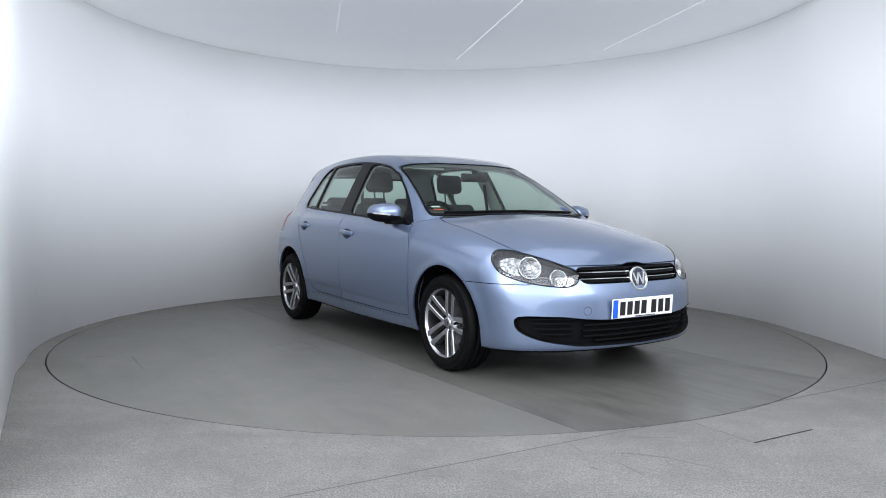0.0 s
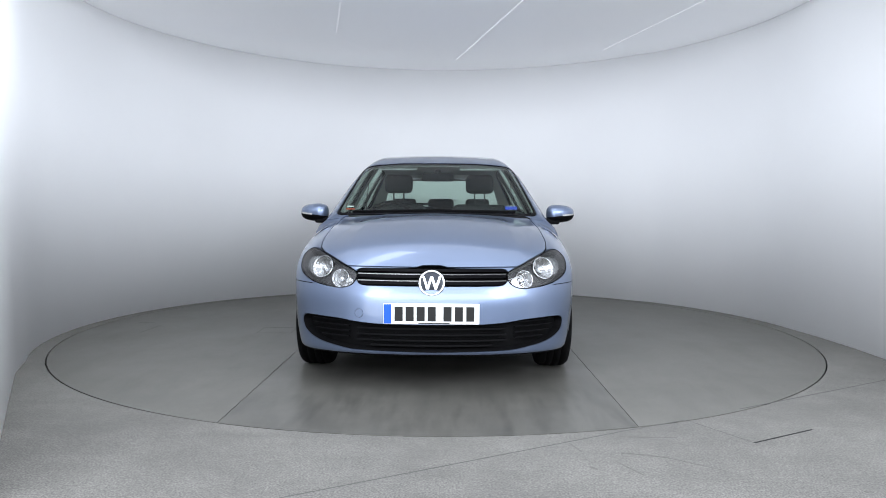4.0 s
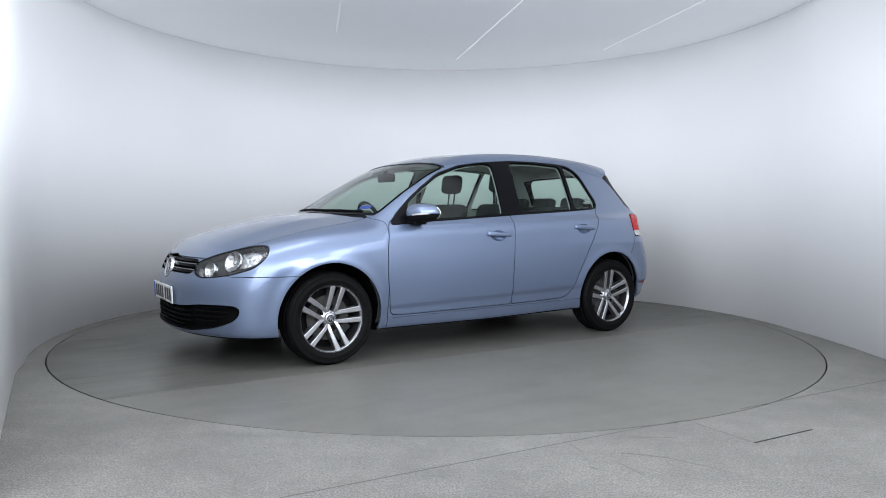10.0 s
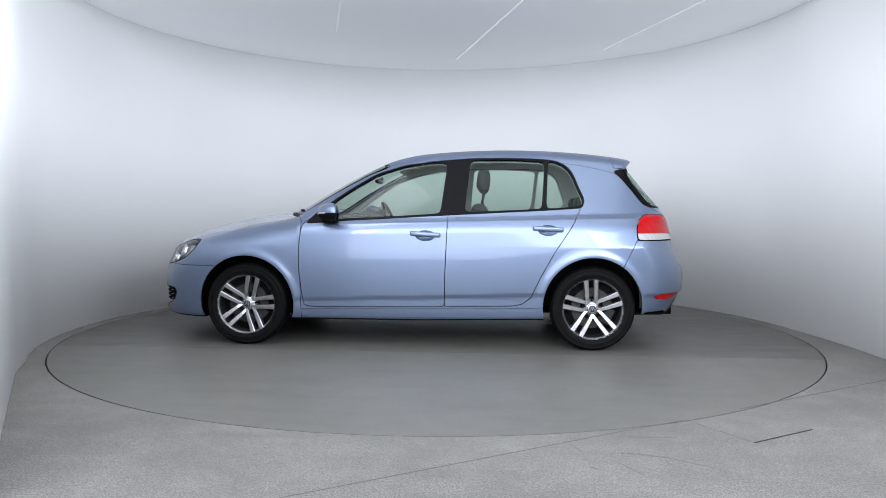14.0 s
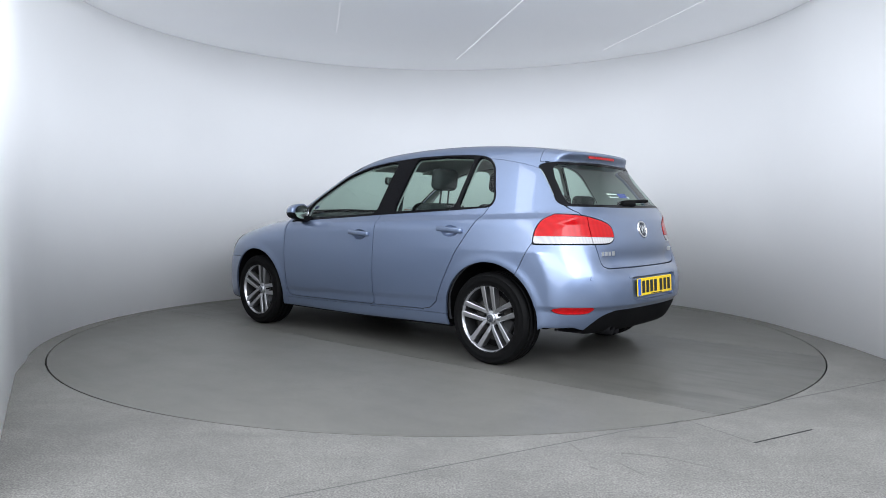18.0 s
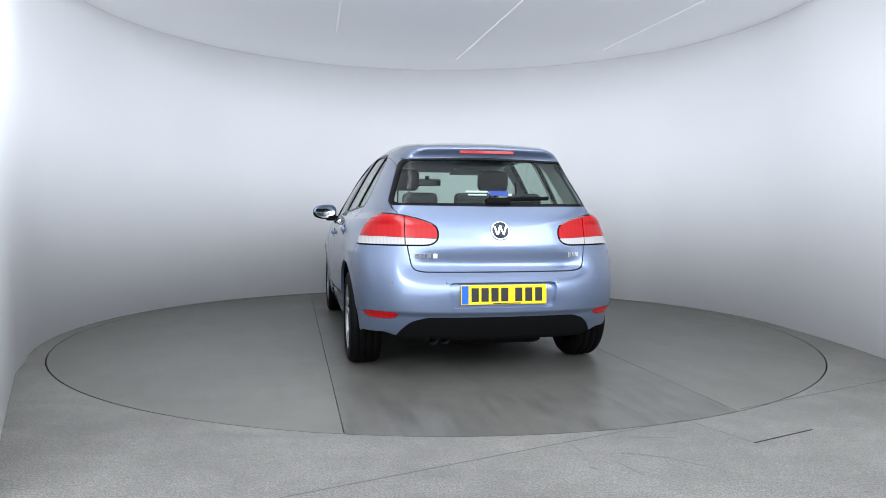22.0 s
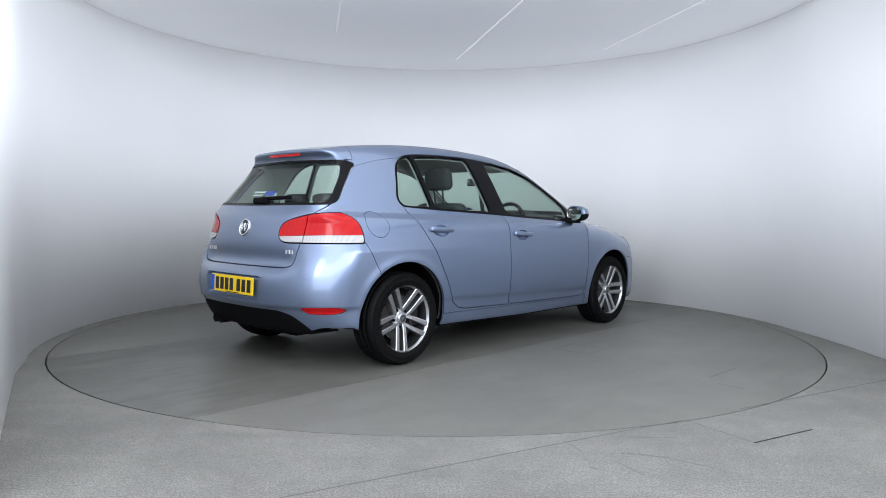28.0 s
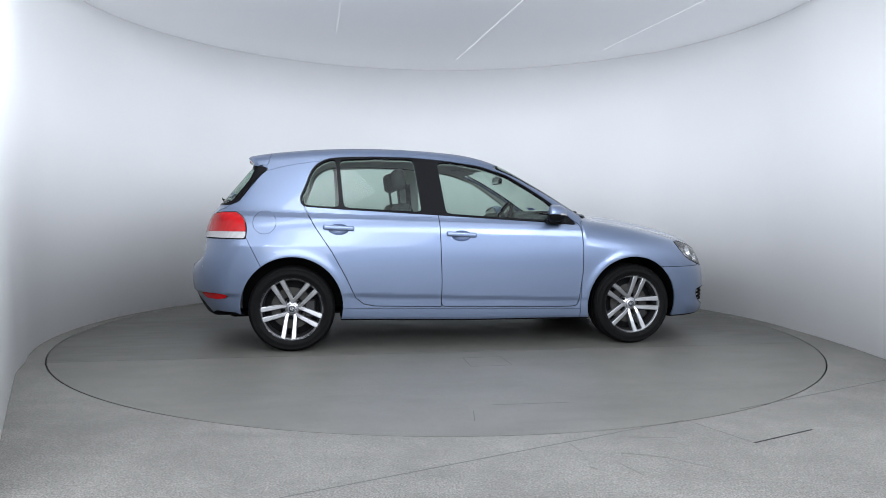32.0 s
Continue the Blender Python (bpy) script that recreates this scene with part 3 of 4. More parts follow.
back_glass, body = take(body, lambda V: where(X(V) < -1.3, rear_glass_o(V[:, 1], Z(V))), 0.0012)
inside_high, _ = take(body, lambda V: np.maximum(0.93 - Z(V), X(V) - 0.93))
inside_low, _ = take(body, lambda V: np.maximum(np.maximum(Z(V) - 0.96, X(V) - 1.0), -1.8 - X(V)))
panel("headlining", inside_high, LINING, car, "light grey roof lining", 0, lift=-0.032)
panel("cabin_trim", inside_low, TRIM, car, "charcoal interior trim", 0, lift=-0.055)

screen_in = poly([(-0.705, 0.985), (0, 1.005), (0.705, 0.985), (0.584, 1.340), (0.515, 1.359), (0.30, 1.375), (-0.30, 1.375), (-0.515, 1.359), (-0.584, 1.340)])
pane, band = take(screen, lambda V: screen_in(V[:, 1], Z(V)))
ws = panel("windscreen", pane, GLASS, car, "clear greenish windscreen", 0, lift=-0.003)
panel("edge_band", band, GLOSS_BLACK, ws, "black printed edge", 0.008)
back_in = poly([(-0.622, 1.050), (0.622, 1.050), (0.594, 1.13), (0.555, 1.24), (0.523, 1.318), (0, 1.331), (-0.523, 1.318), (-0.555, 1.24), (-0.594, 1.13)])
pane, band = take(back_glass, lambda V: back_in(V[:, 1], Z(V)))
hatch_glass = panel("rear_window", pane, GLASS, car, "tinted rear window with a sticker", 0, lift=-0.003)
panel("edge_band", band, GLOSS_BLACK, hatch_glass, "black printed edge", 0.008)

front_win = poly([(0.672, 0.936), (0.13, 0.965), (-0.165, 0.985), (-0.207, 1.372), (-0.1, 1.379), (0.115, 1.342), (0.325, 1.274), (0.49, 1.174), (0.612, 1.09), (0.668, 1.035)])
rear_win = poly([(-0.345, 0.995), (-0.915, 1.023), (-0.945, 1.384), (-0.675, 1.399), (-0.385, 1.397)])
quarter = poly([(-0.948, 1.025), (-1.200, 1.039), (-1.221, 1.09), (-1.183, 1.177), (-1.139, 1.295), (-1.092, 1.348), (-1.02, 1.382), (-0.972, 1.388)])

# front end pieces
lamp_uz = poly([(-1.136, 0.592), (-1.075, 0.568), (-0.95, 0.578), (-0.83, 0.597), (-0.704, 0.634), (-0.650, 0.680), (-0.626, 0.730), (-0.646, 0.777), (-0.738, 0.776), (-0.846, 0.752), (-0.953, 0.724), (-1.072, 0.684), (-1.136, 0.655)])
lamps, body = take(body, lambda V: where(X(V) > 1.5, lamp_uz(0.7 * (Y(V) - X(V)), Z(V))), 0.005)
grille_o = poly([(-0.43, 0.625), (-0.425, 0.680), (-0.10, 0.684), (-0.055, 0.700), (0.055, 0.700), (0.10, 0.684), (0.425, 0.680), (0.43, 0.625), (0.40, 0.588), (-0.40, 0.588)])
grille, body = take(body, lambda V: where(X(V) > 1.7, grille_o(V[:, 1], Z(V))), 0.004)
low_half = [(0.45, 0.232), (0.62, 0.260), (0.69, 0.284), (0.737, 0.315), (0.752, 0.345), (0.756, 0.382), (0.742, 0.402), (0.68, 0.406), (0.52, 0.402), (0.42, 0.388), (0.30, 0.380)]
low_o = poly([(0, 0.224)] + low_half + [(0, 0.378)] + [(-y, z) for y, z in low_half[::-1]])
intake, body = take(body, lambda V: where(X(V) > 1.6, low_o(V[:, 1], Z(V))), 0.004)
bonnet_half = [(1.055, 0.40), (0.985, 0.60), (0.935, 0.662), (1.05, 0.672), (1.30, 0.684), (1.60, 0.686), (1.74, 0.674), (1.80, 0.645), (1.92, 0.60), (2.4, 0.58)]
bonnet_o = poly([(1.095, 0)] + bonnet_half + [(x, -y) for x, y in bonnet_half[::-1]])
bonnet, body = take(body, lambda V: where(Z(V) > 0.5, np.maximum(bonnet_o(X(V), V[:, 1]), 0.689 - Z(V))), 0.006)
cowl, body = take(body, lambda V: where((X(V) > 0.90) & (X(V) < 1.2) & (Z(V) > 0.85), np.maximum(Y(V) - 0.664, 0.93 - X(V))))
front_bumper, body = take(body, lambda V: where(X(V) > 1.3, Z(V) - 0.583 - 0.25 * np.clip(X(V) - 1.9, 0, 0.45)), 0.004)
tow, front_bumper = take(front_bumper, lambda V: where(X(V) > 1.6, np.hypot(V[:, 1] + 0.402, Z(V) - 0.436) - 0.024), 0.002)
# rear pieces
tail_xz = poly([(-2.3, 1.1), (-1.75, 1.03), (-1.685, 0.988), (-1.645, 0.965), (-1.617, 0.935), (-1.601, 0.87), (-1.608, 0.80), (-1.62, 0.7), (-2.3, 0.7)])
tail_yz = poly([(0.372, 0.862), (0.385, 0.915), (0.45, 0.945), (0.57, 0.976), (0.68, 0.988), (0.95, 0.992), (0.95, 0.797), (0.70, 0.797), (0.43, 0.797), (0.385, 0.82)])
tails, body = take(body, lambda V: where(X(V) < -1.3, np.maximum(tail_yz(Y(V), Z(V)), tail_xz(X(V), Z(V)))), 0.009)
spoiler, body = take(body, lambda V: where(X(V) < -1.3, np.maximum(X(V) + 1.450 + 0.25 * np.clip(Y(V) - 0.46, 0, 1), 1.350 - 0.025 * Y(V) - Z(V))), 0.003)
hatch_o = poly([(-0.525, 1.39), (-0.525, 1.335), (-0.550, 1.24), (-0.590, 1.13), (-0.640, 1.032), (-0.60, 0.985), (-0.562, 0.90), (-0.556, 0.79), (-0.535, 0.672), (-0.515, 0.652), (-0.46, 0.641), (0.46, 0.641), (0.515, 0.652), (0.535, 0.672), (0.556, 0.79), (0.562, 0.90), (0.60, 0.985), (0.640, 1.032), (0.590, 1.13), (0.550, 1.24), (0.525, 1.335), (0.525, 1.39)])
hatch, body = take(body, lambda V: where(X(V) < -1.50, hatch_o(V[:, 1], Z(V))), 0.007)
recess_o = poly([(-0.335, 0.585), (0.335, 0.585), (0.315, 0.43), (-0.315, 0.43)])
recess, body = take(body, lambda V: where(X(V) < -1.6, recess_o(V[:, 1], Z(V))))
diffuser_o = poly([(-0.64, 0.12), (-0.615, 0.265), (-0.545, 0.345), (-0.45, 0.376), (0.45, 0.376), (0.545, 0.345), (0.615, 0.265), (0.64, 0.12)])
diffuser, body = take(body, lambda V: where(X(V) < -1.5, diffuser_o(V[:, 1], Z(V))), 0.003)
refl_o = poly([(0.60, 0.403), (0.80, 0.406), (0.80, 0.382), (0.77, 0.362), (0.635, 0.362)])
reflectors, body = take(body, lambda V: where(X(V) < -1.5, refl_o(Y(V), Z(V))), 0.003)
rear_bumper, body = take(body, lambda V: where((X(V) < -1.38), np.maximum(X(V) + 1.502 + 0.5 * (Z(V) - 0.60), Z(V) - 0.800)), 0.005)
# sides
flap, body = take(body, lambda V: where(V[:, 1] < -0.5, np.hypot(X(V) + 1.478, Z(V) - 0.913) - 0.082), 0.003)
door_f = poly([(0.862, 0.905), (0.880, 0.74), (0.880, 0.56), (0.855, 0.33), (0.842, 0.287), (0.70, 0.283), (-0.207, 0.297), (-0.206, 0.50), (-0.218, 0.80), (-0.226, 0.985), (-0.226, 1.1), (0.5, 1.1), (0.80, 0.95)])
door_r = poly([(-0.226, 1.1), (-0.226, 0.985), (-0.218, 0.80), (-0.206, 0.50), (-0.207, 0.297), (-0.70, 0.309), (-0.775, 0.325), (-0.835, 0.372), (-0.903, 0.519), (-1.007, 0.709), (-1.125, 0.885), (-1.175, 0.975), (-1.205, 1.04), (-1.1, 1.1)], False)
doors = {}
for s in (1, -1):
    doors[s, "f"], body = take(body, lambda V: where(V[:, 1] * s > 0.4, np.maximum(door_f(X(V), Z(V)), Z(V) - 1.03)), 0.006)
    doors[s, "r"], body = take(body, lambda V: where(V[:, 1] * s > 0.4, np.maximum(door_r(X(V), Z(V)), Z(V) - 1.06)), 0.006)
fenders, body = take(body, lambda V: where((X(V) > 0.80), np.maximum(0.872 - X(V), Z(V) - 0.915 - 0.55 * (X(V) - 0.86))), 0.004)
roof_o = poly([(0.42, 0.575), (0.1, 0.572), (-0.5, 0.568), (-1.1, 0.562), (-1.6, 0.560), (-1.6, -0.560), (-1.1, -0.562), (-0.5, -0.568), (0.1, -0.572), (0.42, -0.575)])
roof, body = take(body, lambda V: where(Z(V) > 1.2, roof_o(X(V), V[:, 1])), 0.0014)
sills, body = take(body, lambda V: where(np.abs(X(V)) < 0.97, Z(V) - 0.279 - 0.016 * np.clip(-X(V), -0.9, 0.9)), 0.003)

panel("bonnet", bonnet, PAINT, car, "blue metallic bonnet")
def largest(m):
    """The largest connected piece of a mesh."""
    V, N, T = m
    lab = np.arange(len(V))
    for _ in range(400):
        low = lab[T].min(1)
        was = lab.copy()
        for k in range(3):
            np.minimum.at(lab, T[:, k], low)
        if (was == lab).all():
            break
    ids, c = np.unique(lab[T[:, 0]], return_counts=True)
    return tidy((V, N, T[lab[T[:, 0]] == ids[c.argmax()]]))


panel("cowl", largest(cowl), BLACK, car, "black plastic scuttle")
panel("roof", roof, PAINT, car, "blue metallic roof")
nose = panel("front_bumper", front_bumper, PAINT, car, "blue front bumper")
panel("tow_eye_cover", tow, PAINT, nose, "", 0.006)
tail = panel("rear_bumper", rear_bumper, PAINT, car, "blue rear bumper")
tailgate = panel("tailgate", hatch, PAINT, car, "blue tailgate")
panel("fuel_flap", flap, PAINT, car, depth=0.008)
panel("diffuser", diffuser, BLACK, tail, "black lower bumper", 0.03)
rec = panel("plate_recess", recess, PAINT, tail, depth=0, lift=-0.03)
rim_strip("recess_edge", recess, 0, 0.03, PAINT, tail)


def halves(m):
    a, b = take(m, lambda V: -V[:, 1])
    return ((1, a), (-1, b))


for s, m in halves(fenders):
    panel("front_wing", m, PAINT, car)
for s, m in halves(sills):
    panel("sill", m, PAINT, car)
for s, m in halves(body):
    panel("side_frame", m, PAINT, car, depth=0.02)
for s, m in halves(reflectors):
    panel("reflector", m, RED_LENS, tail, "red reflector", 0.01, lift=0.001)
HANDLES = {"f": (-0.062, 0.829), "r": (-0.956, 0.874)}
door_obs, cups = {}, {}
for (s, k), m in doors.items():
    hx, hz = HANDLES[k]
    oval = lambda V: (np.hypot((X(V) - hx) / 0.074, (Z(V) - hz + 0.008) / 0.040) - 1) * 0.040
    cup, m = take(m, oval)
    d = np.clip(-oval(cup[0]) / 0.040, 0, 1)
    cups[s, k] = (cup[0] - cup[1] * (0.036 * (1 - (1 - d) ** 2.2))[:, None], cup[1], cup[2])
    door_obs[s, k] = panel("front_door" if k == "f" else "rear_door", m, PAINT, car, "closed blue door", 0.018)
for s, w in halves(windows):
    for nm, o, k in (("front_side_window", front_win, "f"), ("rear_side_window", rear_win, "r"), ("quarter_window", quarter, "r")):
        g, w = take(w, lambda V: o(X(V), Z(V)))
        panel(nm, g, GLASS, door_obs[s, k], "greenish tinted side window", 0, lift=-0.007)
    panel("window_frame", w, GLOSS_BLACK, car, "black window surround", 0.022)
    panel("pillar_trim", w, LINING, car, "pale grey pillar trim", 0, lift=-0.034)

# tail lamps: red above, white below, parted at the tailgate
for s, m in halves(tails):
    inner, outer = take(m, lambda V: Y(V) - 0.566, 0.006)
    for q, own in ((inner, tailgate), (outer, car)):
        red, white = take(q, lambda V: 0.838 + 0.01 * np.clip((Y(V) - 0.4) / 0.3, 0, 1) - Z(V), 0.002)
        lamp = panel("tail_lamp", red, RED_LENS, own, "red tail lamp lens", 0.012, lift=0.003)
        if own is car:
            panel("white_lens", white, WHITE_LENS, lamp, "white lamp lens", 0.012, lift=0.003)
        else:
            panel("reversing_lens", white, WHITE_LENS, own, "white lamp lens", 0.012, lift=0.003)
    rim_strip("lamp_edge", m, -0.002, 0.02, BLACK, car)

# headlamps
BEZEL = mat("dark_grey_bezel", (0.05, 0.05, 0.053), 0.35, 0.4)
SILVER = mat("lamp_silver", (0.40, 0.405, 0.41), 0.26, 1.0, noise_scale=55, noise_amt=0.7, bump=1.0)
BOWL = mat("lamp_bowl_silver", (0.50, 0.505, 0.51), 0.2, 1.0, noise_scale=70, noise_amt=0.4, bump=0.8)
blob_o = poly([(-0.672, 0.690), (-0.680, 0.742), (-0.76, 0.756), (-0.90, 0.720), (-1.0, 0.674), (-1.06, 0.640), (-1.052, 0.602), (-0.985, 0.600), (-0.93, 0.650), (-0.87, 0.656), (-0.81, 0.634), (-0.73, 0.652)])
tip_o = poly([(-1.130, 0.606), (-1.075, 0.574), (-1.052, 0.590), (-1.088, 0.640)])
LAMP_U = lambda V: 0.7 * (Y(V) - X(V))
for s, m in halves(lamps):
    lamp = panel("headlamp", m, CLEAR, car, "clear headlamp with silver reflectors", 0)
    back = m
    rim_strip("lamp_edge", m, -0.002, 0.014, BLACK, lamp)
    rim_strip("lamp_wall", m, 0.010, 0.052, BEZEL, lamp)
    for y, z, r in ((0.655, 0.690, 0.066), (0.532, 0.628, 0.050)):
        p, n = front_at(y * s, z)
        ax = (Vector((0.5, 0, 0)) + n).normalized()
        c, a3 = np.array(p - n * 0.030), np.array(ax)
        _, back = take(back, lambda V: np.linalg.norm((V - c) - ((V - c) @ a3)[:, None] * a3, axis=1) - r)
        bowl = lathe([(0.0, -0.040), (r * 0.35, -0.034), (r * 0.75, -0.014), (r * 0.94, 0.004), (r, 0.007), (r * 1.05, 0.004), (r * 1.05, -0.03)], 40, "x")
        m4 = Matrix.Translation(p - n * 0.030) @ Vector((1, 0, 0)).rotation_difference(ax).to_matrix().to_4x4()
        part("reflector_bowl", moved(bowl, m4), BOWL, lamp, "silver reflector bowl", True)
        bulb = lathe([(0, -0.006), (r * 0.20, -0.008), (r * 0.28, -0.014), (r * 0.28, -0.04)], 20, "x")
        part("bulb", moved(bulb, m4), BOWL, lamp, smooth=True)
    blob, _ = take(back, lambda V: blob_o(LAMP_U(V), Z(V)))
    tip, _ = take(back, lambda V: tip_o(LAMP_U(V), Z(V)))
    panel("housing", back, BEZEL, lamp, "dark grey lamp housing", 0, lift=-0.050)
    panel("inner_reflector", largest(blob), SILVER, lamp, "silver reflector", 0.02, lift=-0.030)
    panel("inner_tip", tip, SILVER, lamp, "silver corner piece", 0.03, lift=-0.016)
    p, n = front_at(0.60 * s, 0.722)
    bulb = lathe([(0, 0.012), (0.010, 0.009), (0.014, 0.0), (0.016, -0.02)], 24, "x")
    part("indicator_bulb", moved(bulb, Matrix.Translation(p - n * 0.036)), WHITE_LENS, lamp, smooth=True)

# upper grille
gr = panel("grille", grille, BLACK, car, "black grille with two chrome lines", 0, lift=-0.045)
rim_strip("grille_edge", grille, 0.0, 0.05, GLOSS_BLACK, gr)
for z, h, d, inset, mt, nm in ((0.672, 0.016, 0.03, 0.006, GLOSS_BLACK, "slat"), (0.640, 0.018, 0.03, 0.006, GLOSS_BLACK, "slat"), (0.604, 0.018, 0.03, 0.006, GLOSS_BLACK, "slat"),
                               (0.6515, 0.005, 0.01, 0.004, CHROME, "chrome_line"), (0.6155, 0.005, 0.01, 0.004, CHROME, "chrome_line")):
    front_bar(nm, z, -0.415, 0.415, h, d, inset, mt, gr)
# lower intake
lo = panel("lower_grille", intake, BLACK, car, "black slatted air intake", 0, lift=-0.05)
rim_strip("intake_edge", intake, 0.0, 0.055, BLACK, nose)
for z, hw in ((0.262, 0.34), (0.290, 0.42), (0.321, 0.42), (0.354, 0.42)):
    front_bar("slat", z, -hw, hw, 0.010, 0.03, 0.014, BLACK, lo)
for s in (1, -1):
    for z, y1 in ((0.300, 0.64), (0.330, 0.68), (0.360, 0.70), (0.388, 0.70)):
        front_bar("slat", z, 0.47 * s, y1 * s, 0.006, 0.02, 0.014, BLACK, lo)

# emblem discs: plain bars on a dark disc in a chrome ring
EMBLEM = mat("emblem_dark", (0.035, 0.04, 0.052), 0.3, spec=0.3)


def emblem(p, ax, r, parent, tilt=0.0):
    ax = Vector(ax).normalized()
    side = UP.cross(ax).normalized()
    m4 = Matrix.Translation(p) @ Matrix((ax, side, ax.cross(side))).transposed().to_4x4()
    e = part("badge", moved(lathe([(0, 0.004), (r * 0.86, 0.004), (r * 0.9, -0.012)], 48, "x"), m4), EMBLEM, parent, "round chrome and black badge", True)
    part("ring", moved(lathe([(r * 0.80, 0.003), (r * 0.83, 0.009), (r * 0.95, 0.010), (r, 0.004), (r, -0.012)], 48, "x"), m4), CHROME, e, smooth=True)
    for y, rot in ((-0.46, 18), (0.46, -18), (-0.16, -18), (0.16, 18)):
        b = box(0.003, 0.010, -r * 0.088, r * 0.088, -r * 0.50, r * 0.50, 0.001, 1)
        part("stripe", moved(b, m4 @ Matrix.Translation((0, y * r, 0)) @ Matrix.Rotation(radians(rot), 4, "X")), CHROME, e)


p, n = front_at(0, 0.602)
emblem(p + Vector((0.000, 0, 0.003)), Vector((1, 0, 0.25)).normalized(), 0.074, car)
p, n = rear_at(0, 0.885)
emblem(p, n, 0.060, car)

# number plates with plain bars
PLATE_W = mat("white_plate", (0.78, 0.79, 0.78), 0.3)
PLATE_Y = mat("yellow_plate", (0.85, 0.58, 0.01), 0.3)
PLATE_B = mat("blue_band", (0.01, 0.10, 0.55), 0.35)
INK = mat("black_ink", (0.01, 0.01, 0.01), 0.4)


def number_plate(x, z, s, material, parent, tilt):
    m4 = Matrix.Translation((x, 0, z)) @ Matrix.Rotation(radians(tilt), 4, "Y") @ (Matrix.Identity(4) if s > 0 else Matrix.Rotation(math.pi, 4, "Z"))
    pl = part("number_plate", moved(box(-0.004, 0.004, -0.262, 0.262, -0.0575, 0.0575, 0.003, 1), m4), material, parent, "number plate with dark bars")
    part("band", moved(box(0.0042, 0.0052, -0.258, -0.218, -0.053, 0.053), m4), PLATE_B, pl, "blue band")
    for i, y in enumerate((-0.178, -0.118, -0.058, 0.002, 0.088, 0.150, 0.212)):
        part("bar", moved(box(0.0042, 0.005, y - 0.022, y + 0.022, -0.040, 0.040), m4), INK, pl)
    part("small_bar", moved(box(0.0042, 0.005, -0.07, 0.10, -0.0535, -0.0485), m4), INK, pl)


p, n = front_at(0, 0.44)
number_plate(p.x + 0.006, 0.441, 1, PLATE_W, car, 3)
p, n = rear_at(0, 0.512)
number_plate(p.x + 0.018, 0.512, -1, PLATE_Y, car, 3)

# small things on the bumpers and tailgate
for y in (0.645, 0.338, -0.338, -0.645):
    p, n = rear_at(y, 0.586)
    m4 = Matrix.Translation(p - n * 0.002) @ Vector((0, 0, 1)).rotation_difference(n).to_matrix().to_4x4()
    part("parking_sensor", moved(lathe([(0, 0.005), (0.009, 0.005), (0.011, 0.003), (0.0115, 0)], 24, "z"), m4), PAINT, tail)
for y0, y1, z in ((0.52, 0.375, 0.735), (-0.44, -0.515, 0.740)):
    w = abs(y1 - y0)
    k = 4 if w > 0.1 else 3
    for i in range(k):
        y = y0 + (y1 - y0) * (i + 0.5) / k
        p, n = rear_at(y, z)
        part("model_badge", moved(box(-0.004, 0.001, -w / k * 0.36, w / k * 0.36, -0.014, 0.014, 0.001, 1), Matrix.Translation(p) @ Matrix.Rotation(math.atan2(n.y, n.x) + math.pi, 4, "Z")), CHROME, tailgate)
for y in (0.405, 0.335):
    pipe = lathe([(0.0, -0.02), (0.026, -0.02), (0.028, 0.10), (0.031, 0.10), (0.031, -0.16), (0, -0.16)], 32, "x")
    part("exhaust_pipe", moved(pipe, Matrix.Translation((-1.85, y, 0.238)) @ Matrix.Rotation(math.pi, 4, "Z")), BLACK, car, "dark steel tail pipe", True)

part("silencer", box(-1.80, -1.50, -0.34, 0.24, 0.168, 0.280, 0.05, 3), BLACK, car, "black exhaust silencer", True)
# spoiler over the rear window
sp = panel("spoiler", spoiler, PAINT, car, "blue roof spoiler", 0.02)


def brake(u):
    p, n = rear_at(0.178 - 0.356 * u, 1.385)
    return p + n * 0.003, n, UP


bar("brake_light", brake, 0.026, 0.012, RED_LENS, sp, "red high brake light", 14)

# rear wiper and stickers
BLUE_STICK = mat("blue_sticker", (0.03, 0.06, 0.45), 0.4)
WHITE_STICK = mat("white_sticker", (0.8, 0.8, 0.8), 0.4)
RED_STICK = mat("red_sticker", (0.6, 0.08, 0.03), 0.4)


def wipe(u):
    y = 0.05 - 0.40 * u
    p, n = rear_at(y, 1.062 + 0.012 * u)
    return p + n * 0.022, n, UP


bar("rear_wiper", wipe, 0.014, 0.014, BLACK, hatch_glass, "black wiper")
p, n = rear_at(0.0, 1.06)
part("wiper_boss", moved(box(-0.02, 0.05, -0.10, 0.06, -0.018, 0.022, 0.012, 2), Matrix.Translation(p + n * 0.0) @ Matrix.Rotation(radians(10), 4, "Y") @ pose(0.0, 0, 0)), BLACK, hatch_glass)


def sticker(name, at, y0, y1, z0, z1, material, parent, deep=0.008):
    def along(u):
        p, n = at(y0 + (y1 - y0) * u, (z0 + z1) / 2)
        t = n.cross(Vector((0, 1, 0))).normalized()
        return p - n * deep, n, t if t.z > 0 else -t
    bar(name, along, abs(z1 - z0), 0.0006, material, parent, n=6)


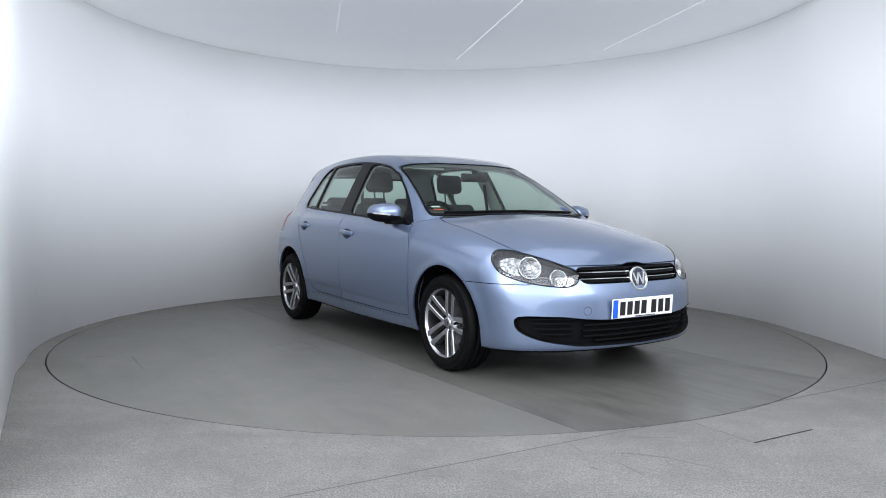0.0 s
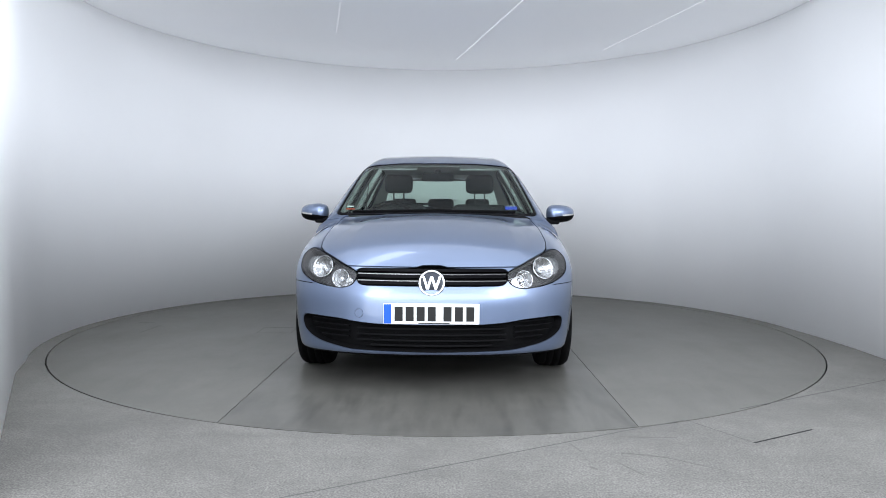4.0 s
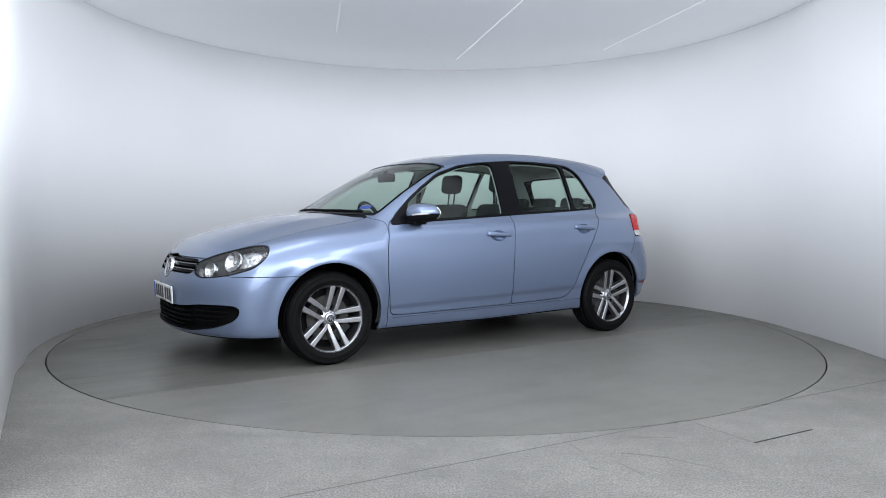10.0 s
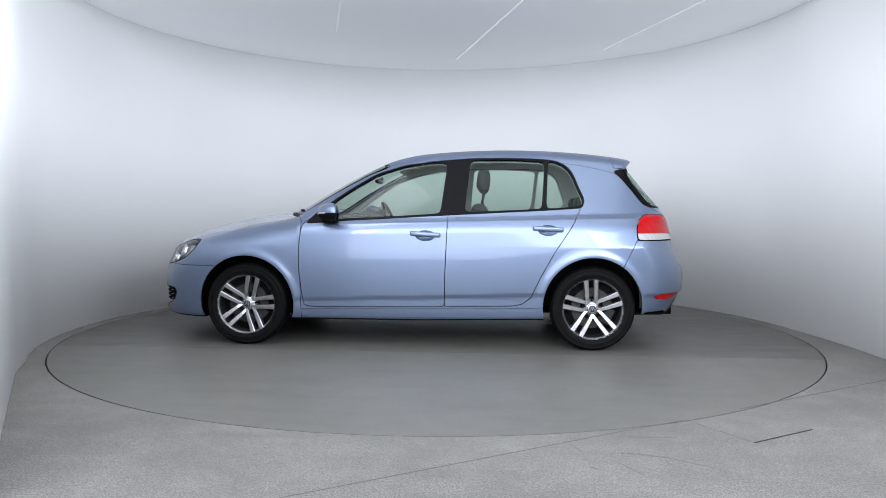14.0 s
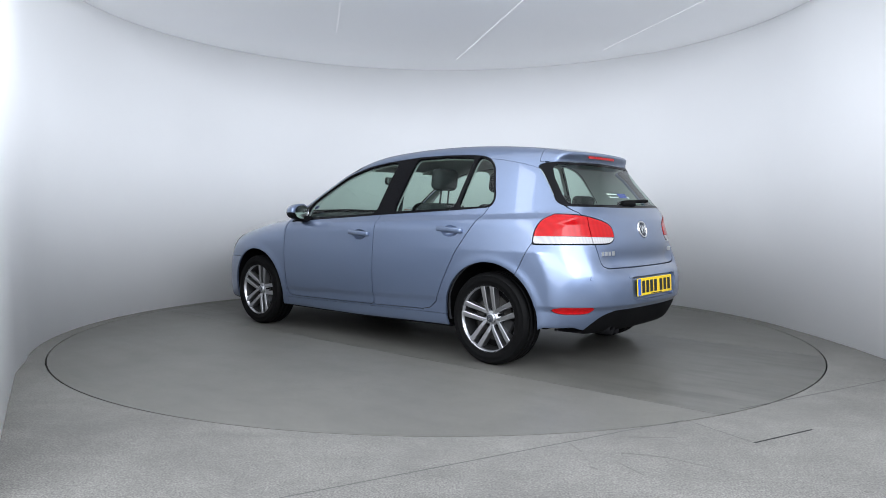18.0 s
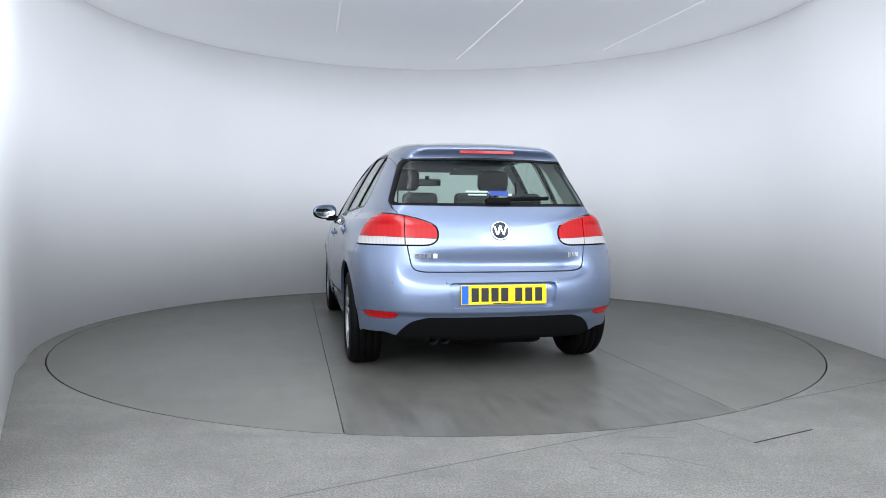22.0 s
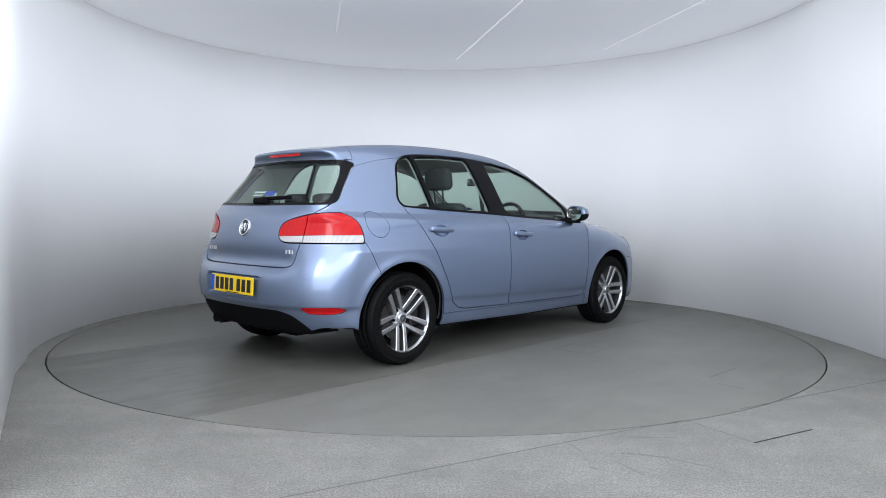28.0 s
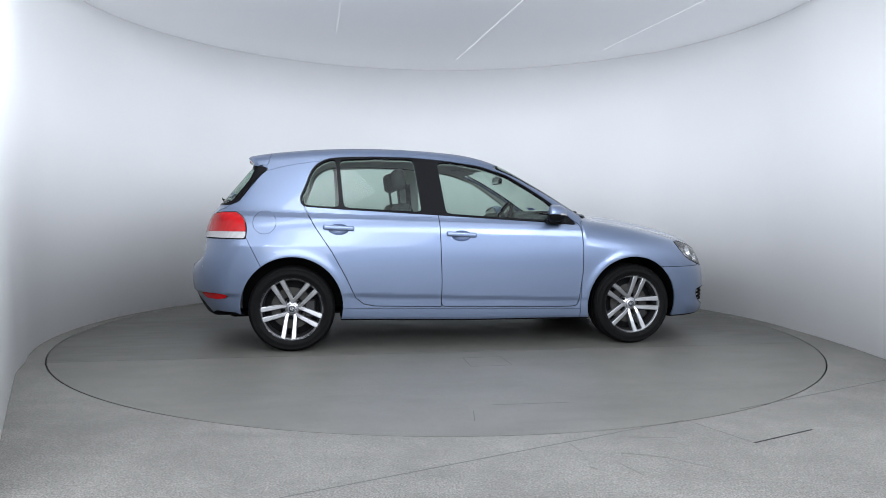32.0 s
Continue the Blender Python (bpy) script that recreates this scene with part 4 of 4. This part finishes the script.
for y0, y1, z0, z1, mt in ((0.17, 0.03, 1.122, 1.136, WHITE_STICK), (0.16, 0.04, 1.103, 1.114, WHITE_STICK), (0.02, -0.10, 1.100, 1.140, BLUE_STICK), (-0.10, -0.125, 1.10, 1.12, WHITE_STICK)):
    sticker("sticker", rear_at, y0, y1, z0, z1, mt, hatch_glass)
screen_at = lambda y, z: hit((1.6, y, z), (-1, 0, 0))
for y0, y1, z0, z1, mt in ((0.49, 0.58, 1.012, 1.055, BLUE_STICK), (0.50, 0.57, 1.045, 1.050, WHITE_STICK), (-0.655, -0.59, 1.012, 1.028, RED_STICK), (-0.655, -0.60, 1.030, 1.046, WHITE_STICK)):
    sticker("sticker", screen_at, y0, y1, z0, z1, mt, ws, 0.008 if mt is not WHITE_STICK else 0.0065)

# front wipers lying at the foot of the screen
for y0, y1, z0, z1 in ((-0.60, 0.02, 0.992, 1.006), (-0.02, 0.56, 1.004, 0.996)):
    def arm(u):
        p, n = screen_at(y0 + (y1 - y0) * u, z0 + (z1 - z0) * u)
        t = n.cross(Vector((0, 1, 0))).normalized()
        return p + n * 0.009, n, t if t.z > 0 else -t
    bar("wiper", arm, 0.012, 0.012, BLACK, ws, "black wiper", 16)

# door handles
for s in (1, -1):
    for k, x, z in (("f", -0.062, 0.829), ("r", -0.956, 0.874)):
        d = door_obs[s, k]
        p, n = side_at(x, z, s)
        m4 = Matrix.Translation(p) @ Matrix.Rotation(radians(-3.2 * s), 4, "Y") @ (Matrix.Identity(4) if s > 0 else Matrix.Rotation(math.pi, 4, "Z"))
        b = box(-0.112, 0.112, 0.012, 0.038, -0.020, 0.020, 0.012, 4)
        for v in b.verts:
            v.co.y -= 0.016 * (v.co.x / 0.112) ** 2
            v.co.z *= 1 - 0.35 * (v.co.x / 0.112) ** 2 * (1 if v.co.z < 0 else 0)
        h = part("handle", moved(b, m4), PAINT, d, "blue door handle", True)
        for xx in (-0.095, 0.095):
            part("handle_foot", moved(box(xx - 0.014, xx + 0.014, -0.01, 0.02, -0.010, 0.010, 0.004, 1), m4), PAINT, d)
        cv, cn, ct = cups[s, k]
        raw("handle_cup", cv, ct.tolist(), PAINT, d, "hollow behind the handle", True)

# door mirrors
for s in (1, -1):
    mir = new("door_mirror")
    mir.parent = car
    tagged(mir, "blue door mirror with a white indicator strip")
    for nm, keep, mt in (("shell", 1, PAINT), ("lower_cover", -1, BLACK)):
        b = bmesh.new()
        bmesh.ops.create_uvsphere(b, u_segments=40, v_segments=24, radius=1)
        for v in b.verts:
            c = v.co
            q = lambda t, e: math.copysign(abs(t) ** e, t)
            x = q(c.x, 0.9) * (0.112 if c.x > 0 else 0.028)
            yy = q(c.y, 0.72)
            zz = q(c.z, 0.75)
            v.co = Vector((0.612 + x - 0.03 * yy, 0.922 + 0.108 * yy, 0.988 + 0.066 * zz * (1 - 0.12 * yy)))
        cut = Vector((0.6, 0.922, 0.972))
        bmesh.ops.bisect_plane(b, geom=b.verts[:] + b.edges[:] + b.faces[:], plane_co=cut, plane_no=Vector((0, -0.12, 1)).normalized(), clear_inner=keep > 0, clear_outer=keep < 0)
        if s < 0:
            b.transform(Matrix.Diagonal((1, -1, 1, 1)))
            bmesh.ops.reverse_faces(b, faces=b.faces[:])
        part(nm, b, mt, mir, smooth=True)
    g = lathe([(0, 0.0), (0.95, 0.0), (1.0, 0.004)], 40, "x")
    part("mirror_glass", moved(g, Matrix.Translation((0.5815, 0.922 * s, 0.988)) @ Matrix.Rotation(radians(18 * s), 4, "Z") @ Matrix.Rotation(math.pi, 4, "Z") @ Matrix.Diagonal((1, 0.096, 0.055, 1))), CHROME, mir, "mirror glass", True)

    def strip(u):
        yy = 0.05 + 0.86 * u
        x = 0.612 + 0.112 * max(0.0, 1 - yy ** 2.8) ** 0.45 - 0.03 * yy + 0.003
        return Vector((x, s * (0.922 + 0.108 * yy), 0.974 + 0.012 * yy)), Vector((1 - 0.6 * u, s * (0.2 + 0.8 * u), 0)).normalized(), UP

    bar("indicator", strip, 0.011, 0.012, WHITE_LENS, mir, "white indicator strip", 14)
    arm = box(0.59, 0.70, 0.80, 0.91, 0.908, 0.955, 0.014, 2)
    part("arm", moved(arm, Matrix.Diagonal((1, s, 1, 1))), BLACK, mir)

# wheel arches' liners
for hx, hz in (HUB_F, HUB_R):
    for s in (1, -1):
        V, F = [], []
        n = 40
        for i in range(n + 1):
            a = radians(-8 + 196 * i / n)
            edge = abs(side_at(hx + 0.385 * math.cos(a), hz + 0.385 * math.sin(a), s)[0].y) - 0.014
            for r, y in ((0.368, edge), (0.385, edge - 0.02), (0.385, 0.45), (0.0, 0.45)):
                V.append((hx + r * math.cos(a), s * y, hz + r * math.sin(a)))
        for i in range(n):
            for j in range(3):
                F.append((4 * i + j, 4 * i + j + 1, 4 * i + j + 5, 4 * i + j + 4))
        raw("arch_liner", V, F, BLACK, car, "", False)


# wheels
def spoke(a, off):
    """One arm of a pair: a tapered bar from the hub to the rim, standing off the wheel's mid line."""
    bm = bmesh.new()
    V = []
    for r, w, o, y0, y1 in ((0.034, 0.0115, 0.80, 0.026, 0.056), (0.075, 0.0130, 0.94, 0.020, 0.068), (0.14, 0.0150, 1.02, 0.026, 0.081), (0.200, 0.0170, 1.10, 0.036, 0.091)):
        c = off * o
        for dx, yy in ((-w, y0), (-w, y1 - 0.004), (-w * 0.72, y1), (w * 0.72, y1), (w, y1 - 0.004), (w, y0)):
            V.append(bm.verts.new((c + dx, yy, r)))
    for i in range(3):
        for j in range(6):
            bm.faces.new((V[6 * i + j], V[6 * i + (j + 1) % 6], V[6 * i + 6 + (j + 1) % 6], V[6 * i + 6 + j]))
    bmesh.ops.recalc_face_normals(bm, faces=bm.faces)
    bm.transform(Matrix.Rotation(a, 4, "Y"))
    return bm


def wheel(x, y, z, s, turn):
    w = new("wheel")
    w.parent = car
    w.matrix_basis = pose(x, y, z, 0, 0, 0 if s > 0 else 180) @ Matrix.Rotation(radians(turn), 4, "Y") @ Matrix.Diagonal((1.064, 1.0, 1.064, 1))
    tagged(w, "silver five double-spoke alloy wheel")
    prof = [(0.200, -0.096), (0.222, -0.104), (0.255, -0.106), (0.285, -0.098), (0.299, -0.082), (0.304, -0.070), (0.3055, -0.048), (0.298, -0.047), (0.298, -0.041), (0.306, -0.040), (0.306, -0.006), (0.298, -0.005), (0.298, 0.005), (0.306, 0.006),
            (0.306, 0.040), (0.298, 0.041), (0.298, 0.047), (0.3055, 0.048), (0.304, 0.070), (0.299, 0.082), (0.285, 0.098), (0.2805, 0.1005), (0.279, 0.0995), (0.255, 0.106), (0.236, 0.1062), (0.234, 0.1048), (0.222, 0.104), (0.205, 0.096)]
    prof = [(0.2 + (r - 0.2) * 0.84, h) for r, h in prof]
    part("tyre", lathe(prof, 96), RUBBER, w, "black tyre", True)
    # barrel, brake disc and backing plate carry the shade behind the spokes as colour
    part("barrel", lathe([(0.200, -0.096), (0.188, -0.05), (0.188, 0.055), (0.196, 0.078)], 96), DARK_ALLOY, w, "inner rim coloured dark for the shade behind the spokes", True)
    part("rim", lathe([(0.194, 0.072), (0.198, 0.082), (0.2035, 0.0945), (0.2085, 0.0985), (0.2125, 0.0975), (0.211, 0.09)], 96), ALLOY, w, "polished silver rim", True)
    for k in range(5):
        for o in (-0.0315, 0.0315):
            part("spoke", spoke(2 * math.pi * k / 5, o), ALLOY, w)
        a = 2 * math.pi * k / 5
        bolt = lathe([(0, 0.052), (0.007, 0.052), (0.0085, 0.049), (0.0085, 0.02)], 12)
        part("wheel_bolt", moved(bolt, Matrix.Rotation(a, 4, "Y") @ Matrix.Translation((0, 0, 0.056))), BLACK, w)
    part("hub", lathe([(0, 0.055), (0.036, 0.055), (0.042, 0.050), (0.058, 0.040), (0.064, 0.028), (0.064, 0.0)], 40), ALLOY, w, smooth=True)
    cap = part("centre_cap", lathe([(0, 0.070), (0.026, 0.070), (0.032, 0.067), (0.035, 0.054), (0.035, 0.03)], 40), ALLOY, w, "silver centre cap", True)
    part("cap_disc", lathe([(0, 0.0712), (0.023, 0.0708), (0.0235, 0.068)], 32), EMBLEM, w, smooth=True)
    for o, rot in ((-0.009, 18), (0.009, -18), (-0.0035, -20), (0.0035, 20)):
        part("stripe", moved(box(-0.0016, 0.0016, 0.070, 0.0724, -0.014, 0.014), Matrix.Translation((o, 0, 0)) @ Matrix.Rotation(radians(rot), 4, "Y")), CHROME, w)
    part("brake_disc", lathe([(0.08, 0.022), (0.140, 0.022), (0.140, -0.002), (0.08, -0.002)], 64), ALLOY_SHADED, w, "steel brake disc")
    part("backing_plate", lathe([(0, 0.0), (0.188, -0.012), (0.188, -0.03), (0, -0.03)], 48), BLACK, w)
    part("brake_caliper", moved(box(0.085, 0.155, 0.0, 0.045, -0.06, 0.06, 0.008, 1), Matrix.Rotation(radians(150), 4, "Y")), DARK_ALLOY, w)


# disc steel darkened to stand for the shade inside the wheel
ALLOY_SHADED = mat("shaded_steel", (0.035, 0.033, 0.03), 0.55, 0.6)
for hx, tr, turns in ((1.287, 0.762, (-13.5, -17.5)), (-1.287, 0.762, (4, 29))):
    for s, turn in zip((1, -1), turns):
        wheel(hx, s * tr, 0.2955, s, turn)


# ---- cabin ----
def cushion(x0, x1, y0, y1, z0, z1, b):
    return box(x0, x1, y0, y1, z0, z1, b, 4)


def seat(y):
    st = new("front_seat")
    st.parent = car
    tagged(st, "charcoal cloth front seat with a headrest")
    part("cushion", moved(cushion(-0.28, 0.25, -0.26, 0.26, -0.08, 0.08, 0.06), pose(-0.12, y, 0.52, 0, -6, 0)), FABRIC, st, smooth=True)
    part("backrest", moved(cushion(-0.065, 0.065, -0.25, 0.25, -0.31, 0.31, 0.06), pose(-0.39, y, 0.76, 0, -14, 0)), FABRIC, st, smooth=True)
    for d in (-0.045, 0.045):
        part("headrest_post", moved(lathe([(0, -0.07), (0.007, -0.07), (0.007, 0.07), (0, 0.07)], 12, "z"), pose(-0.474, y + d, 1.115, 0, -8, 0)), DARK_ALLOY, st, "steel post")
    part("headrest", moved(cushion(-0.05, 0.05, -0.125, 0.125, -0.085, 0.085, 0.045), pose(-0.478, y, 1.245, 0, -8, 0)), FABRIC, st, smooth=True)


for y in (0.36, -0.37):
    seat(y)
bench = new("rear_bench")
bench.parent = car
tagged(bench, "charcoal cloth rear bench with low headrests")
part("cushion", moved(cushion(-0.26, 0.26, -0.43, 0.43, -0.09, 0.09, 0.06), pose(-0.92, 0, 0.55, 0, -6, 0)), FABRIC, bench, smooth=True)
part("backrest", moved(cushion(-0.08, 0.08, -0.64, 0.64, -0.16, 0.16, 0.06), pose(-1.22, 0, 0.885, 0, -18, 0)), FABRIC, bench, smooth=True)
for y, w in ((0.37, 0.12), (0.0, 0.13), (-0.37, 0.12)):
    part("headrest", moved(cushion(-0.045, 0.045, -w, w, -0.05, 0.05, 0.035), pose(-1.28, y, 1.075, 0, -14, 0)), FABRIC, bench, smooth=True)
part("parcel_shelf", box(-1.72, -1.32, -0.62, 0.62, 0.985, 1.0, 0.004, 1), TRIM, car, "charcoal parcel shelf")
dash = part("dashboard", moved(cushion(-0.24, 0.24, -0.69, 0.69, -0.13, 0.10, 0.07), pose(0.66, 0, 0.875, 0, 4, 0)), TRIM, car, "charcoal dashboard", True)
part("instrument_hood", cushion(0.42, 0.62, -0.52, -0.20, 0.93, 1.005, 0.035), TRIM, dash, smooth=True)
st = new("steering_wheel")
st.parent = car
st.matrix_basis = pose(0.36, -0.36, 0.90, 0, -66, 0)
tagged(st, "black steering wheel")
ring = []
for k in range(12):
    a = 2 * math.pi * k / 12
    ring.append((0.183 + 0.015 * math.cos(a), 0.017 * math.sin(a)))
part("ring", lathe(ring, 48, "z", closed=True), BLACK, st, smooth=True)
part("boss", box(-0.07, 0.06, -0.08, 0.08, -0.05, 0.0, 0.025, 2), BLACK, st, smooth=True)
for a in (90, -90, 180):
    part("spoke", moved(box(0.05, 0.175, -0.02, 0.02, -0.025, -0.008, 0.006, 1), Matrix.Rotation(radians(a), 4, "Z")), BLACK, st)
for sd in (1, -1):
    belt = lambda u: (Vector((-0.29 + 0.06 * u, sd * (0.62 + 0.06 * u), 1.25 - 0.66 * u)), Vector((0, -sd, 0)), Vector((1, 0, 0)))
    bar("seat_belt", belt, 0.045, 0.002, FABRIC, car, "dark seat belt", 8)
    part("sun_visor", moved(box(-0.08, 0.08, -0.15, 0.15, -0.008, 0.008, 0.006, 1), pose(0.17, 0.32 * sd, 1.352, 0, 13, 0)), LINING, car, "pale sun visor")
    part("door_card", moved(box(-0.50, 0.42, -0.02, 0.02, -0.28, 0.28, 0.015, 1), pose(0.25, 0.775 * sd, 0.66, 0, 0, 0)), TRIM, door_obs[sd, "f"], "charcoal door lining")
    part("door_card", moved(box(-0.10, 0.40, -0.02, 0.02, -0.25, 0.25, 0.015, 1), pose(-0.70, 0.775 * sd, 0.70, 0, 0, 0)), TRIM, door_obs[sd, "r"], "charcoal door lining")
vm = part("interior_mirror", box(0.40, 0.432, -0.125, 0.125, 1.232, 1.298, 0.014, 3), BLACK, car, "black interior mirror", True)
part("mirror_glass", box(0.3965, 0.3995, -0.115, 0.115, 1.240, 1.290, 0.001, 1), CHROME, vm)
part("mirror_stem", box(0.405, 0.435, -0.02, 0.02, 1.285, 1.325, 0.008, 1), BLACK, vm)


# ---- what turns ----
CAR_OFF = (0.095, 0.003)


def motions():
    rows = [(0.0, 302.9), (0.25, 301.95), (0.5, 300.6), (0.75, 298.95), (1.0, 297.0)]
    t = 1.5
    while t < 32.01:
        rows.append((t, 306.376 - 9.34938 * t + 0.0018735 * t * t))
        t += 0.5
    walk(turntable, [(t, pose(0, 0, 0, 0, 0, a)) for t, a in rows])
    walk(car, [(t, pose(0, 0, 0, 0, 0, a) @ pose(CAR_OFF[0], CAR_OFF[1], 0.012)) for t, a in rows])


motions()
